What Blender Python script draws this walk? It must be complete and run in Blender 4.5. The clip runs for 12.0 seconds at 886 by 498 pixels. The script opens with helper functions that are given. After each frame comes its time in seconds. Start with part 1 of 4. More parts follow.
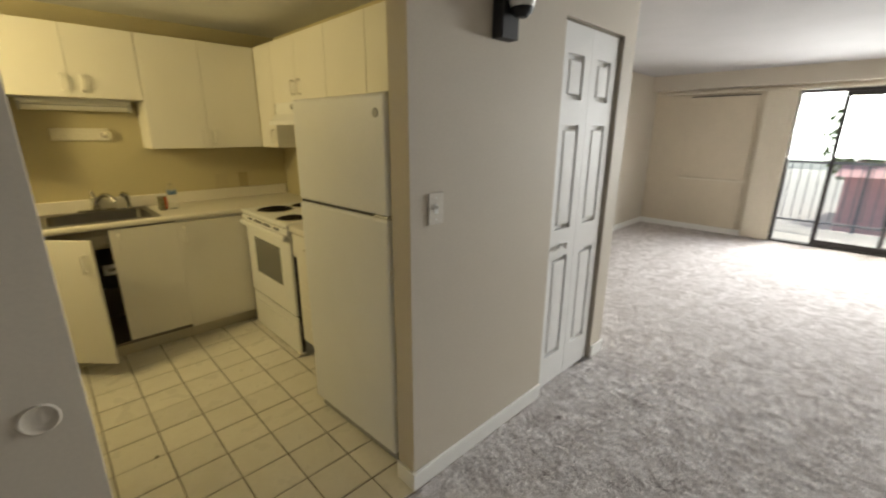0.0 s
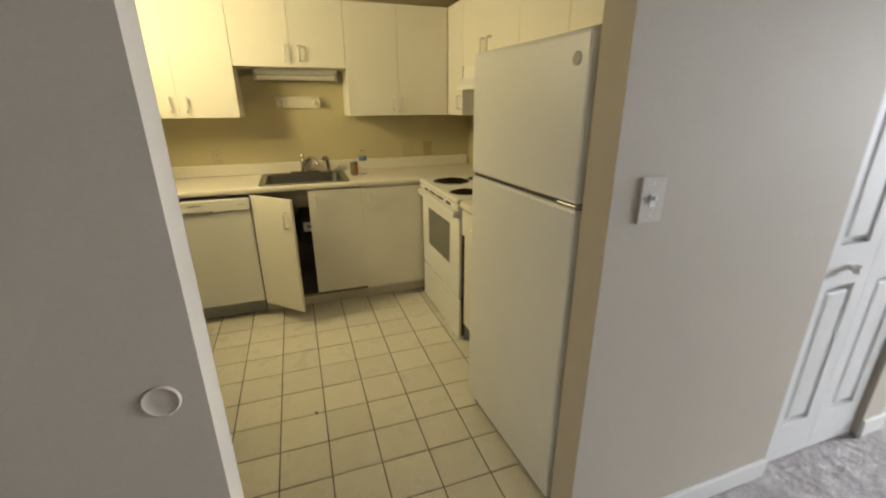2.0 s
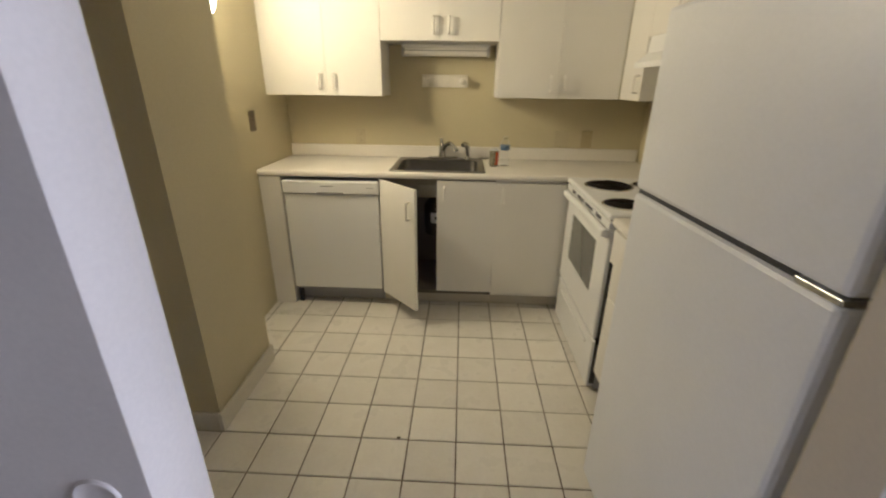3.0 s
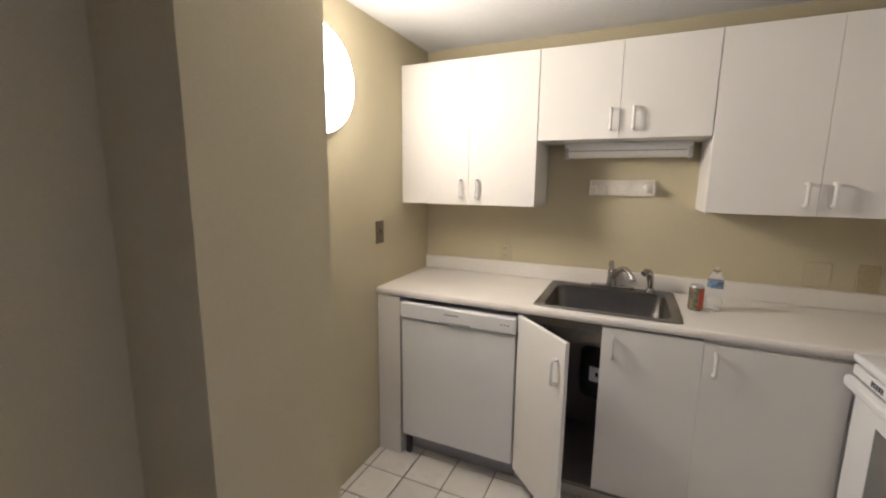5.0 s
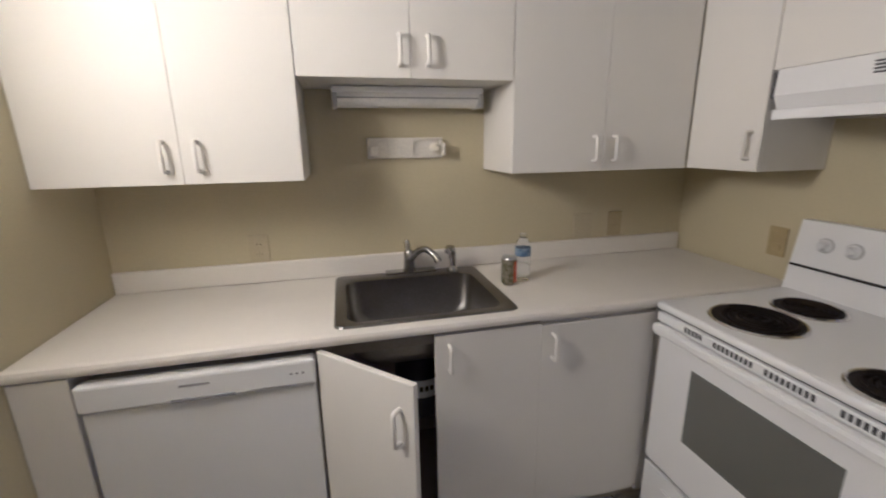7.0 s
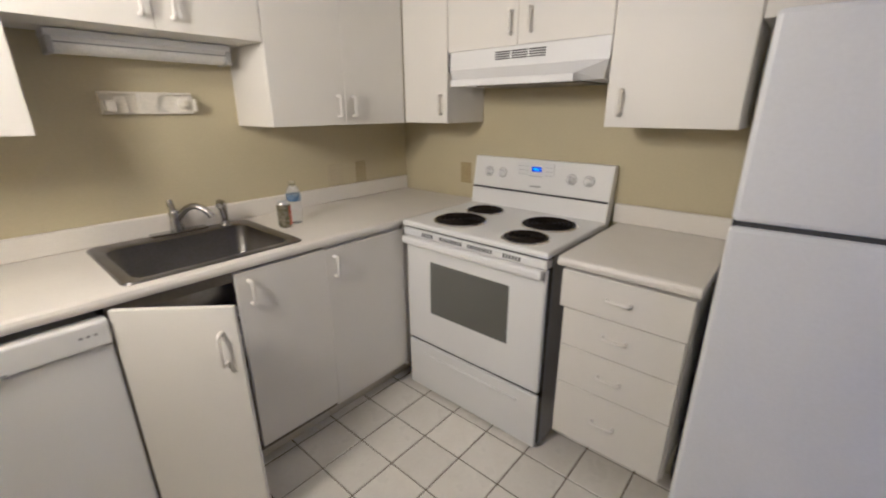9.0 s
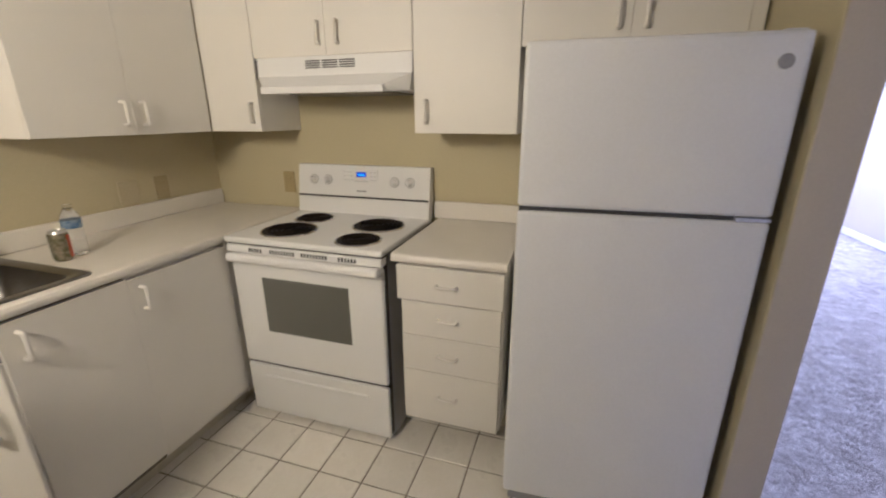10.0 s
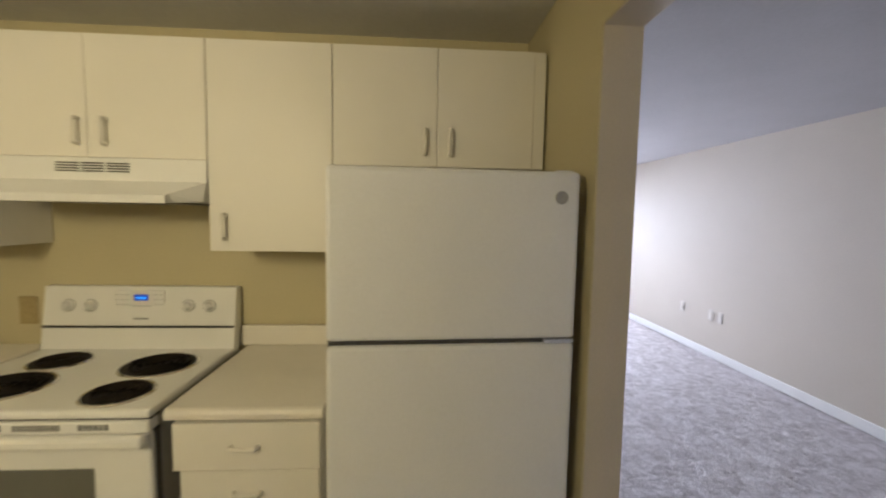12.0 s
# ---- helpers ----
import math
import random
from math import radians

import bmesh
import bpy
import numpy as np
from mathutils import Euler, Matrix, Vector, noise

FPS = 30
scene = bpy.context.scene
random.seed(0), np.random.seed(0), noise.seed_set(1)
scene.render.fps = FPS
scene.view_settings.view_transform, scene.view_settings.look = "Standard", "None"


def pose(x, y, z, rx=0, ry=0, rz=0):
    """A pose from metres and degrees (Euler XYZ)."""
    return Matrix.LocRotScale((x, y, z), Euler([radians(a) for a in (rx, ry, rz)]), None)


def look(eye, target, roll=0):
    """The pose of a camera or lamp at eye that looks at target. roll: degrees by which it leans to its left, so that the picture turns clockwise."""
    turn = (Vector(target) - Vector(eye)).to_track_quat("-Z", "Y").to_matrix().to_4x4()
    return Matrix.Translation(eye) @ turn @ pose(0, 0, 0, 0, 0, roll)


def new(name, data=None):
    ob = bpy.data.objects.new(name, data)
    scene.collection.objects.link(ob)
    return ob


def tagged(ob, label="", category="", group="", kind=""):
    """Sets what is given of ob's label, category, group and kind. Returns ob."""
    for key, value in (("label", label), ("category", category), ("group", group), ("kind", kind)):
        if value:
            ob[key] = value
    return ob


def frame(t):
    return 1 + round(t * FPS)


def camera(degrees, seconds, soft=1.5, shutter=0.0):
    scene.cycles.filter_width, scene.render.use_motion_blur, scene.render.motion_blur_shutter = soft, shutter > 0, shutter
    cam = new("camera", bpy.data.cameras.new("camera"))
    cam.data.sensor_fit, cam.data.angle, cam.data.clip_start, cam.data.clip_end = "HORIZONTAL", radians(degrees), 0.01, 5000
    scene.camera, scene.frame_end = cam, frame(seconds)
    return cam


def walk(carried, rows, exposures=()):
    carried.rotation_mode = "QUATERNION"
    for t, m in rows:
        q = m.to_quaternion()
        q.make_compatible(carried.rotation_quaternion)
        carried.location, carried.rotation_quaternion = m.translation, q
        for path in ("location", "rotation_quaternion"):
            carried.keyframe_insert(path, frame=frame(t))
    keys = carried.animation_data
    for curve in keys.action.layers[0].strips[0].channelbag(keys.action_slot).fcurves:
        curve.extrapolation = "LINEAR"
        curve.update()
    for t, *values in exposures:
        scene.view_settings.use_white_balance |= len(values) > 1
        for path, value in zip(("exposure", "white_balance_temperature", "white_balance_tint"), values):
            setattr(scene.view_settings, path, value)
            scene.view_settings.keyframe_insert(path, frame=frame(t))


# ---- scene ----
cam = camera(93.9, 12.0, soft=2.0, shutter=0.3)
PATH = [
    (0, (0.066, 2.221, 1.456), (1.408, 3.600, 0.909), 0.33),
    (0.3, (0.078, 2.232, 1.463), (1.211, 3.780, 0.899), -0.87),
    (0.5, (0.090, 2.241, 1.455), (1.127, 3.855, 0.891), -1.37),
    (1, (0.098, 2.258, 1.437), (1.020, 3.925, 0.828), -1.74),
    (1.5, (0.155, 2.300, 1.421), (0.942, 4.020, 0.770), -1.89),
    (2, (0.270, 2.528, 1.413), (0.888, 4.310, 0.748), -0.27),
    (2.5, (0.362, 2.730, 1.409), (0.715, 4.567, 0.699), -0.01),
    (3, (0.454, 2.937, 1.411), (0.377, 4.792, 0.666), 0.78),
    (3.2, (0.502, 3.027, 1.422), (0.242, 4.855, 0.655), 0.85),
    (4.8, (0.377, 3.552, 1.460), (-0.411, 5.346, 1.060), 0.73),
    (5, (0.384, 3.639, 1.452), (-0.432, 5.435, 1.126), 0.54),
    (5.5, (0.308, 3.880, 1.463), (-0.507, 5.686, 1.189), 0.36),
    (6, (0.224, 4.052, 1.451), (-0.378, 5.931, 1.122), 0.50),
    (6.2, (0.186, 4.116, 1.435), (-0.241, 6.037, 1.078), 0.41),
    (6.5, (0.118, 4.201, 1.448), (0.018, 6.153, 1.024), -0.53),
    (7, (0.069, 4.251, 1.439), (0.518, 6.136, 0.944), -0.87),
    (7.2, (0.041, 4.228, 1.459), (0.658, 6.054, 0.923), -0.56),
    (8.8, (-0.198, 4.005, 1.396), (1.116, 5.362, 0.742), -0.62),
    (9, (-0.210, 3.993, 1.396), (1.221, 5.235, 0.757), -0.22),
    (9.5, (-0.250, 3.982, 1.405), (1.422, 4.877, 0.770), -0.29),
    (10, (-0.266, 3.948, 1.399), (1.550, 4.521, 0.788), -0.13),
    (10.5, (-0.277, 3.920, 1.406), (1.634, 4.291, 0.945), 0.08),
    (10.7, (-0.282, 3.912, 1.440), (1.654, 4.241, 1.059), 0.24),
    (11, (-0.286, 3.919, 1.473), (1.678, 4.199, 1.219), 0.33),
    (11.5, (-0.256, 3.944, 1.476), (1.733, 4.089, 1.335), 0.82),
    (11.7, (-0.213, 3.933, 1.472), (1.781, 3.991, 1.325), 0.88),
    (12, (-0.086, 3.874, 1.465), (1.904, 3.750, 1.309), 1.03),
]
EXPOSURES = [
    (0.0, -0.08, 7000, 6), (0.5, 0.08, 6650, 7), (1.0, 0.17, 6400, 8), (2.0, 0.25, 6300, 9), (3.0, 0.31, 5200, 24), (5.0, 0.36, 4650, 35),
    (7.0, 0.08, 4500, 36), (9.0, 0.46, 4600, 34), (10.0, 0.36, 4900, 32), (10.5, 0.17, 5500, 22), (12.0, 0.06, 5650, 17),
]
walk(cam, [(t, look(eye, target, roll)) for t, eye, target, roll in PATH], EXPOSURES)

# ---- light ----
world = bpy.data.worlds.new("world")
scene.world = world
world.use_nodes = True
wn = world.node_tree.nodes
sky = wn.new("ShaderNodeTexSky")
sky.sky_type, sky.sun_disc = "NISHITA", False
sky.sun_elevation, sky.sun_rotation = radians(58), radians(75)
wn["Background"].inputs["Strength"].default_value = 0.15
world.node_tree.links.new(sky.outputs[0], wn["Background"].inputs["Color"])


def lamp(name, kind, m, energy, colour, **more):
    data = bpy.data.lights.new(name, kind)
    data.energy, data.color = energy, colour
    for k, v in more.items():
        if k == "size":
            data.size = v
        elif k == "size_y":
            data.size_y = v
        elif k == "angle":
            data.angle = v
        elif k == "radius":
            data.shadow_soft_size = v
    if kind == "AREA" and "size_y" in more:
        data.shape = "RECTANGLE"
        data.size, data.size_y = more["size"], more["size_y"]
    ob = new(name, data)
    ob.matrix_world = m
    return ob


lamp("sun", "SUN", look((12, 1.0, 9), (7.0, 2.2, 0)), 4.0, (1.0, 0.96, 0.9), angle=radians(0.6))
lamp("sky_window", "AREA", look((7.50, 2.02, 1.56), (3.8, 3.0, 0.35)), 150.0, (0.90, 0.94, 1.0), size=2.1, size_y=0.85).data.spread = radians(112)

# ---- materials ----
MATS = {}


def mat(name, base, rough=0.5, metal=0.0, var=0.06, scale=6.0, fine=0.04, fine_scale=120.0, bump=0.0, bump_scale=200.0,
        bump_dist=0.002, emit=None, strength=0.0, tint=None, coat=0.0, trans=0.0, ior=1.45, alpha=1.0, per_object=0.0, specular=0.5):
    """A principled material with two scales of colour noise, noise in its roughness and fine relief."""
    m = bpy.data.materials.new(name)
    m.use_nodes = True
    n, l = m.node_tree.nodes, m.node_tree.links
    p = n["Principled BSDF"]
    p.inputs["Roughness"].default_value, p.inputs["Metallic"].default_value = rough, metal
    p.inputs["Coat Weight"].default_value, p.inputs["Transmission Weight"].default_value = coat, trans
    p.inputs["IOR"].default_value, p.inputs["Alpha"].default_value = ior, alpha
    p.inputs["Specular IOR Level"].default_value = specular
    co = n.new("ShaderNodeTexCoord")
    geo = n.new("ShaderNodeNewGeometry")
    big = n.new("ShaderNodeTexNoise")
    big.inputs["Scale"].default_value, big.inputs["Detail"].default_value = scale, 4
    small = n.new("ShaderNodeTexNoise")
    small.inputs["Scale"].default_value, small.inputs["Detail"].default_value = fine_scale, 3
    for tex in (big, small):
        l.new(geo.outputs["Position"], tex.inputs["Vector"])
    other = tint or tuple(c * 0.8 for c in base)
    mix = n.new("ShaderNodeMix")
    mix.data_type = "RGBA"
    mix.inputs[6].default_value, mix.inputs[7].default_value = (*base, 1), (*other, 1)
    ramp = n.new("ShaderNodeMapRange")
    ramp.inputs["From Min"].default_value, ramp.inputs["From Max"].default_value = 0.35, 0.75
    ramp.inputs["To Min"].default_value, ramp.inputs["To Max"].default_value = 0.0, min(1.0, var * 5)
    l.new(big.outputs["Fac"], ramp.inputs["Value"])
    l.new(ramp.outputs["Result"], mix.inputs[0])
    hsv = n.new("ShaderNodeHueSaturation")
    val = n.new("ShaderNodeMapRange")
    val.inputs["From Min"].default_value, val.inputs["From Max"].default_value = 0.25, 0.75
    val.inputs["To Min"].default_value, val.inputs["To Max"].default_value = 1 - fine * 2, 1 + fine * 2
    l.new(small.outputs["Fac"], val.inputs["Value"])
    if per_object:
        info = n.new("ShaderNodeObjectInfo")
        rnd = n.new("ShaderNodeMapRange")
        rnd.inputs["To Min"].default_value, rnd.inputs["To Max"].default_value = 1 - per_object, 1 + per_object
        l.new(info.outputs["Random"], rnd.inputs["Value"])
        mul = n.new("ShaderNodeMath")
        mul.operation = "MULTIPLY"
        l.new(val.outputs["Result"], mul.inputs[0])
        l.new(rnd.outputs["Result"], mul.inputs[1])
        l.new(mul.outputs[0], hsv.inputs["Value"])
    else:
        l.new(val.outputs["Result"], hsv.inputs["Value"])
    l.new(mix.outputs[2], hsv.inputs["Color"])
    l.new(hsv.outputs["Color"], p.inputs["Base Color"])
    rr = n.new("ShaderNodeMapRange")
    rr.inputs["To Min"].default_value, rr.inputs["To Max"].default_value = max(0.02, rough - 0.03), min(1, rough + 0.03)
    l.new(big.outputs["Fac"], rr.inputs["Value"])
    l.new(rr.outputs["Result"], p.inputs["Roughness"])
    if bump:
        b = n.new("ShaderNodeBump")
        b.inputs["Strength"].default_value, b.inputs["Distance"].default_value = bump, bump_dist
        t = n.new("ShaderNodeTexNoise")
        t.inputs["Scale"].default_value, t.inputs["Detail"].default_value = bump_scale, 4
        l.new(geo.outputs["Position"], t.inputs["Vector"])
        l.new(t.outputs["Fac"], b.inputs["Height"])
        l.new(b.outputs["Normal"], p.inputs["Normal"])
    if emit:
        p.inputs["Emission Color"].default_value = (*emit, 1)
        p.inputs["Emission Strength"].default_value = strength
    MATS[name] = m
    return m


HALL = mat("hall_paint", (0.575, 0.52, 0.435), 0.7, var=0.03, scale=2.5, fine=0.015, bump=0.12, bump_scale=160)
KWALL = mat("kitchen_paint", (0.57, 0.51, 0.325), 0.62, var=0.06, scale=2.2, fine=0.015, bump=0.12, bump_scale=170, tint=(0.49, 0.43, 0.265))
# White living room ceiling, base colour greyed to stand in for shade.
LCEIL = mat("living_ceiling_shaded", (0.46, 0.45, 0.45), 0.9, var=0.05, scale=3, fine=0.015, fine_scale=45, bump=0.18, bump_scale=38, bump_dist=0.005)
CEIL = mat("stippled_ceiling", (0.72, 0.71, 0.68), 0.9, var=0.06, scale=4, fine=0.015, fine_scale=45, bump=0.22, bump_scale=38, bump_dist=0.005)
TRIM = mat("white_trim", (0.86, 0.855, 0.83), 0.4, var=0.03, fine=0.01, bump=0.05)
BTRIM = mat("beige_trim", (0.67, 0.625, 0.505), 0.5, var=0.05, fine=0.02)
LAM = mat("white_laminate", (0.80, 0.775, 0.715), 0.42, var=0.03, scale=3, fine=0.012, fine_scale=300, bump=0.05, bump_scale=500)
# Cabinet interior, base colour darkened to deepen the shade inside.
LAMIN = mat("cabinet_inside_shaded", (0.20, 0.18, 0.155), 0.6, var=0.1)
COUNTER = mat("counter_laminate", (0.80, 0.765, 0.70), 0.38, var=0.05, scale=5, fine=0.03, fine_scale=350)
ENAMEL = mat("white_enamel", (0.82, 0.82, 0.81), 0.36, var=0.01, fine=0.004)
FRIDGE = mat("textured_white_steel", (0.82, 0.83, 0.85), 0.33, var=0.02, fine=0.01, bump=0.22, bump_scale=420, bump_dist=0.001)
GREYP = mat("grey_plastic", (0.35, 0.35, 0.36), 0.4)
# Grey of the light's end caps and of the shade rings round the knobs.
KNOBGREY = mat("shade_and_cap_grey", (0.52, 0.52, 0.51), 0.4)
MARK = mat("pale_grey_print", (0.60, 0.60, 0.60), 0.4)
RING = mat("polished_ring", (0.72, 0.70, 0.66), 0.12, metal=1.0, var=0.04)
DARKG = mat("dark_gasket", (0.06, 0.06, 0.065), 0.6)
BLACK = mat("black_plastic", (0.015, 0.015, 0.017), 0.6, var=0.1)
COIL = mat("burner_coil", (0.012, 0.010, 0.009), 0.8, var=0.2, tint=(0.03, 0.022, 0.016), specular=0.15)
PAN = mat("drip_pan", (0.022, 0.018, 0.016), 0.65, var=0.2, scale=40, specular=0.25)
CHROME = mat("chrome", (0.42, 0.41, 0.39), 0.2, metal=1.0, var=0.05)
STEEL = mat("brushed_steel", (0.25, 0.24, 0.225), 0.33, metal=1.0, var=0.12, scale=9, fine=0.05)
OVENGLASS = mat("oven_glass", (0.15, 0.15, 0.13), 0.2, var=0.02, fine=0.0, coat=0.5)
PLATE = mat("beige_plastic", (0.54, 0.475, 0.31), 0.4, var=0.05)
IVORY = mat("ivory_plastic", (0.80, 0.76, 0.66), 0.4, var=0.05)
SWPLATE = mat("greige_plate", (0.66, 0.62, 0.55), 0.4, var=0.03)
PLATE2 = mat("tan_plate", (0.46, 0.385, 0.225), 0.5, var=0.08, scale=30)
PLATE3 = mat("golden_tan_plate", (0.43, 0.345, 0.17), 0.5, var=0.08, scale=30)
BRONZE = mat("brown_plate", (0.20, 0.165, 0.12), 0.35, metal=0.5, var=0.1)
TILE = mat("glazed_tile", (0.86, 0.83, 0.755), 0.28, var=0.10, scale=9, fine=0.012, fine_scale=60, tint=(0.76, 0.715, 0.63), per_object=0.05, bump=0.06, bump_scale=40)
GROUT = mat("grout", (0.13, 0.10, 0.07), 0.9, var=0.2, scale=6, tint=(0.36, 0.31, 0.24))
DOORW = mat("white_door_paint", (0.80, 0.80, 0.79), 0.6, var=0.03, fine=0.01)
BRONZF = mat("bronze_frame", (0.045, 0.04, 0.04), 0.45, metal=0.3)
BLIND = mat("cream_vinyl", (0.66, 0.60, 0.49), 0.5, var=0.05)
PANEL = mat("cream_panel", (0.59, 0.515, 0.40), 0.6, var=0.04)
GLASS = mat("window_glass", (1, 1, 1), 0.02, trans=1.0, var=0, fine=0)
# Emission for the added backdrop, in place of bright sky.
SKYGLOW = mat("backdrop_glow", (0.8, 0.82, 0.8), 0.9, emit=(0.93, 1.0, 0.95), strength=3.0)
FROST = mat("frosted_glass", (0.85, 0.84, 0.80), 0.35, var=0.02)
GLOBE = mat("lit_globe", (0.9, 0.88, 0.82), 0.4, emit=(1.0, 0.81, 0.41), strength=21.0)
BLUE = mat("display_blue", (0.01, 0.02, 0.06), 0.3, emit=(0.01, 0.07, 0.5), strength=0.5)
CYAN = mat("display_digits", (0.1, 0.3, 0.5), 0.3, emit=(0.06, 0.45, 1.0), strength=1.5)
RED = mat("can_red", (0.50, 0.08, 0.03), 0.3, metal=0.3, var=0.1, scale=60)
CANSIL = mat("can_green", (0.12, 0.12, 0.06), 0.3, metal=0.4, var=0.2, scale=60, tint=(0.38, 0.33, 0.25))
ALU = mat("aluminium", (0.7, 0.7, 0.7), 0.3, metal=1.0)
LABELB = mat("blue_label", (0.05, 0.13, 0.27), 0.4, var=0.2, scale=80, tint=(0.35, 0.42, 0.5))
PET = mat("clear_plastic", (0.95, 0.97, 1.0), 0.05, trans=1.0, var=0, fine=0, ior=1.1)
WHITEL = mat("white_label", (0.75, 0.75, 0.75), 0.5, var=0.05)
# Dark rail metal, greyed in its colour to suggest outdoor glare.
RAIL = mat("glare_greyed_rail", (0.16, 0.17, 0.19), 0.5, metal=0.2, var=0.1)
CONC = mat("concrete", (0.55, 0.54, 0.52), 0.9, var=0.15, scale=3, bump=0.3, bump_scale=60)
# Red siding, its colour paled to pink as if washed out by glare.
REDWOOD = mat("glare_paled_red", (0.76, 0.45, 0.46), 0.7, var=0.15, scale=4)
LEAF = mat("leaf", (0.14, 0.20, 0.07), 0.6, var=0.2, scale=5, per_object=0.1)
BARK = mat("bark", (0.12, 0.09, 0.06), 0.9, var=0.2, bump=0.5, bump_scale=40)
PIPE = mat("white_pvc", (0.7, 0.69, 0.66), 0.4)


def carpet_material():
    m = bpy.data.materials.new("shag_carpet")
    m.use_nodes = True
    n, l = m.node_tree.nodes, m.node_tree.links
    p = n["Principled BSDF"]
    p.inputs["Roughness"].default_value = 0.95
    p.inputs["Specular IOR Level"].default_value = 0.1
    geo = n.new("ShaderNodeNewGeometry")
    warp = n.new("ShaderNodeTexNoise")
    warp.inputs["Scale"].default_value = 11
    warp.inputs["Detail"].default_value = 6
    warp.inputs["Distortion"].default_value = 1.2
    fine = n.new("ShaderNodeTexNoise")
    fine.inputs["Scale"].default_value = 170
    fine.inputs["Detail"].default_value = 5
    wide = n.new("ShaderNodeTexNoise")
    wide.inputs["Scale"].default_value = 1.6
    for t in (warp, fine, wide):
        l.new(geo.outputs["Position"], t.inputs["Vector"])
    ramp = n.new("ShaderNodeValToRGB")
    ramp.color_ramp.elements[0].position, ramp.color_ramp.elements[0].color = 0.30, (0.44, 0.395, 0.385, 1)
    ramp.color_ramp.elements[1].position, ramp.color_ramp.elements[1].color = 0.68, (0.73, 0.69, 0.685, 1)
    l.new(warp.outputs["Fac"], ramp.inputs["Fac"])
    add = n.new("ShaderNodeMix")
    add.data_type, add.blend_type = "RGBA", "MULTIPLY"
    add.inputs[0].default_value = 0.7
    f2 = n.new("ShaderNodeMapRange")
    f2.inputs["From Min"].default_value, f2.inputs["From Max"].default_value = 0.25, 0.75
    f2.inputs["To Min"].default_value, f2.inputs["To Max"].default_value = 0.40, 1.60
    l.new(fine.outputs["Fac"], f2.inputs["Value"])
    l.new(ramp.outputs["Color"], add.inputs[6])
    l.new(f2.outputs["Result"], add.inputs[7])
    l.new(add.outputs[2], p.inputs["Base Color"])
    b = n.new("ShaderNodeBump")
    b.inputs["Strength"].default_value, b.inputs["Distance"].default_value = 1.0, 0.014
    l.new(fine.outputs["Fac"], b.inputs["Height"])
    l.new(b.outputs["Normal"], p.inputs["Normal"])
    return m


CARPET = carpet_material()

# ---- mesh helpers ----
ORIGIN = {}
OFFSET = Vector((0, 0, 0))  # fine placing of the run of things built next


def box(bm, x0, x1, y0, y1, z0, z1, bev=0.0, seg=2):
    made = bmesh.ops.create_cube(bm, size=1.0)["verts"]
    for v in made:
        v.co = Vector(((x0 + x1) / 2 + v.co.x * (x1 - x0), (y0 + y1) / 2 + v.co.y * (y1 - y0), (z0 + z1) / 2 + v.co.z * (z1 - z0)))
    if bev:
        edges = {e for v in made for e in v.link_edges}
        bmesh.ops.bevel(bm, geom=list(edges), offset=bev, segments=seg, affect="EDGES", profile=0.5)
    return bm


def boxes(*rows, bev=0.0):
    bm = bmesh.new()
    for r in rows:
        box(bm, *r, bev=bev)
    return bm


def sweep(bm, pts, r, n=8, closed=False, caps=True):
    """A round tube along pts; r is one radius or one for each point."""
    pts = [Vector(p) for p in pts]
    k = len(pts)
    rs = r if isinstance(r, (list, tuple)) else [r] * k
    rings, ref = [], None
    for i, p in enumerate(pts):
        a = pts[i - 1] if (i or closed) else pts[i]
        b = pts[(i + 1) % k] if (i < k - 1 or closed) else pts[i]
        d = (b - a).normalized()
        if ref is None:
            ref = Vector((0, 0, 1)) if abs(d.z) < 0.9 else Vector((1, 0, 0))
        u = (ref - d * ref.dot(d)).normalized()
        w = d.cross(u)
        ref = u
        rings.append([bm.verts.new(p + (u * math.cos(j * math.tau / n) + w * math.sin(j * math.tau / n)) * rs[i]) for j in range(n)])
    for i in range(k if closed else k - 1):
        a, b = rings[i], rings[(i + 1) % k]
        for j in range(n):
            bm.faces.new((a[j], a[(j + 1) % n], b[(j + 1) % n], b[j])).smooth = True
    if caps and not closed:
        bm.faces.new(list(reversed(rings[0])))
        bm.faces.new(rings[-1])
    return bm


def lathe(bm, profile, m=None, n=24):
    """A turned body: profile of (radius, height) about the local z axis, moved by m."""
    m = m or Matrix()
    rings = []
    for r, h in profile:
        rings.append([bm.verts.new(m @ Vector((r * math.cos(j * math.tau / n), r * math.sin(j * math.tau / n), h))) for j in range(n)])
    for a, b in zip(rings, rings[1:]):
        for j in range(n):
            bm.faces.new((a[j], a[(j + 1) % n], b[(j + 1) % n], b[j])).smooth = True
    bm.faces.new(list(reversed(rings[0])))
    bm.faces.new(rings[-1])
    return bm


def lathe_ring(r0, r1, h, m, n=36):
    """A flat ring with a rounded top."""
    bm = bmesh.new()
    prof = [(r0, 0.0), (r0, h * 0.7), ((r0 + r1) / 2, h), (r1, h * 0.4), (r1, 0.0)]
    rings = [[bm.verts.new(m @ Vector((r * math.cos(j * math.tau / n), r * math.sin(j * math.tau / n), z))) for j in range(n)] for r, z in prof]
    for a, b in zip(rings, rings[1:] + rings[:1]):
        for j in range(n):
            bm.faces.new((a[j], a[(j + 1) % n], b[(j + 1) % n], b[j])).smooth = True
    return bm


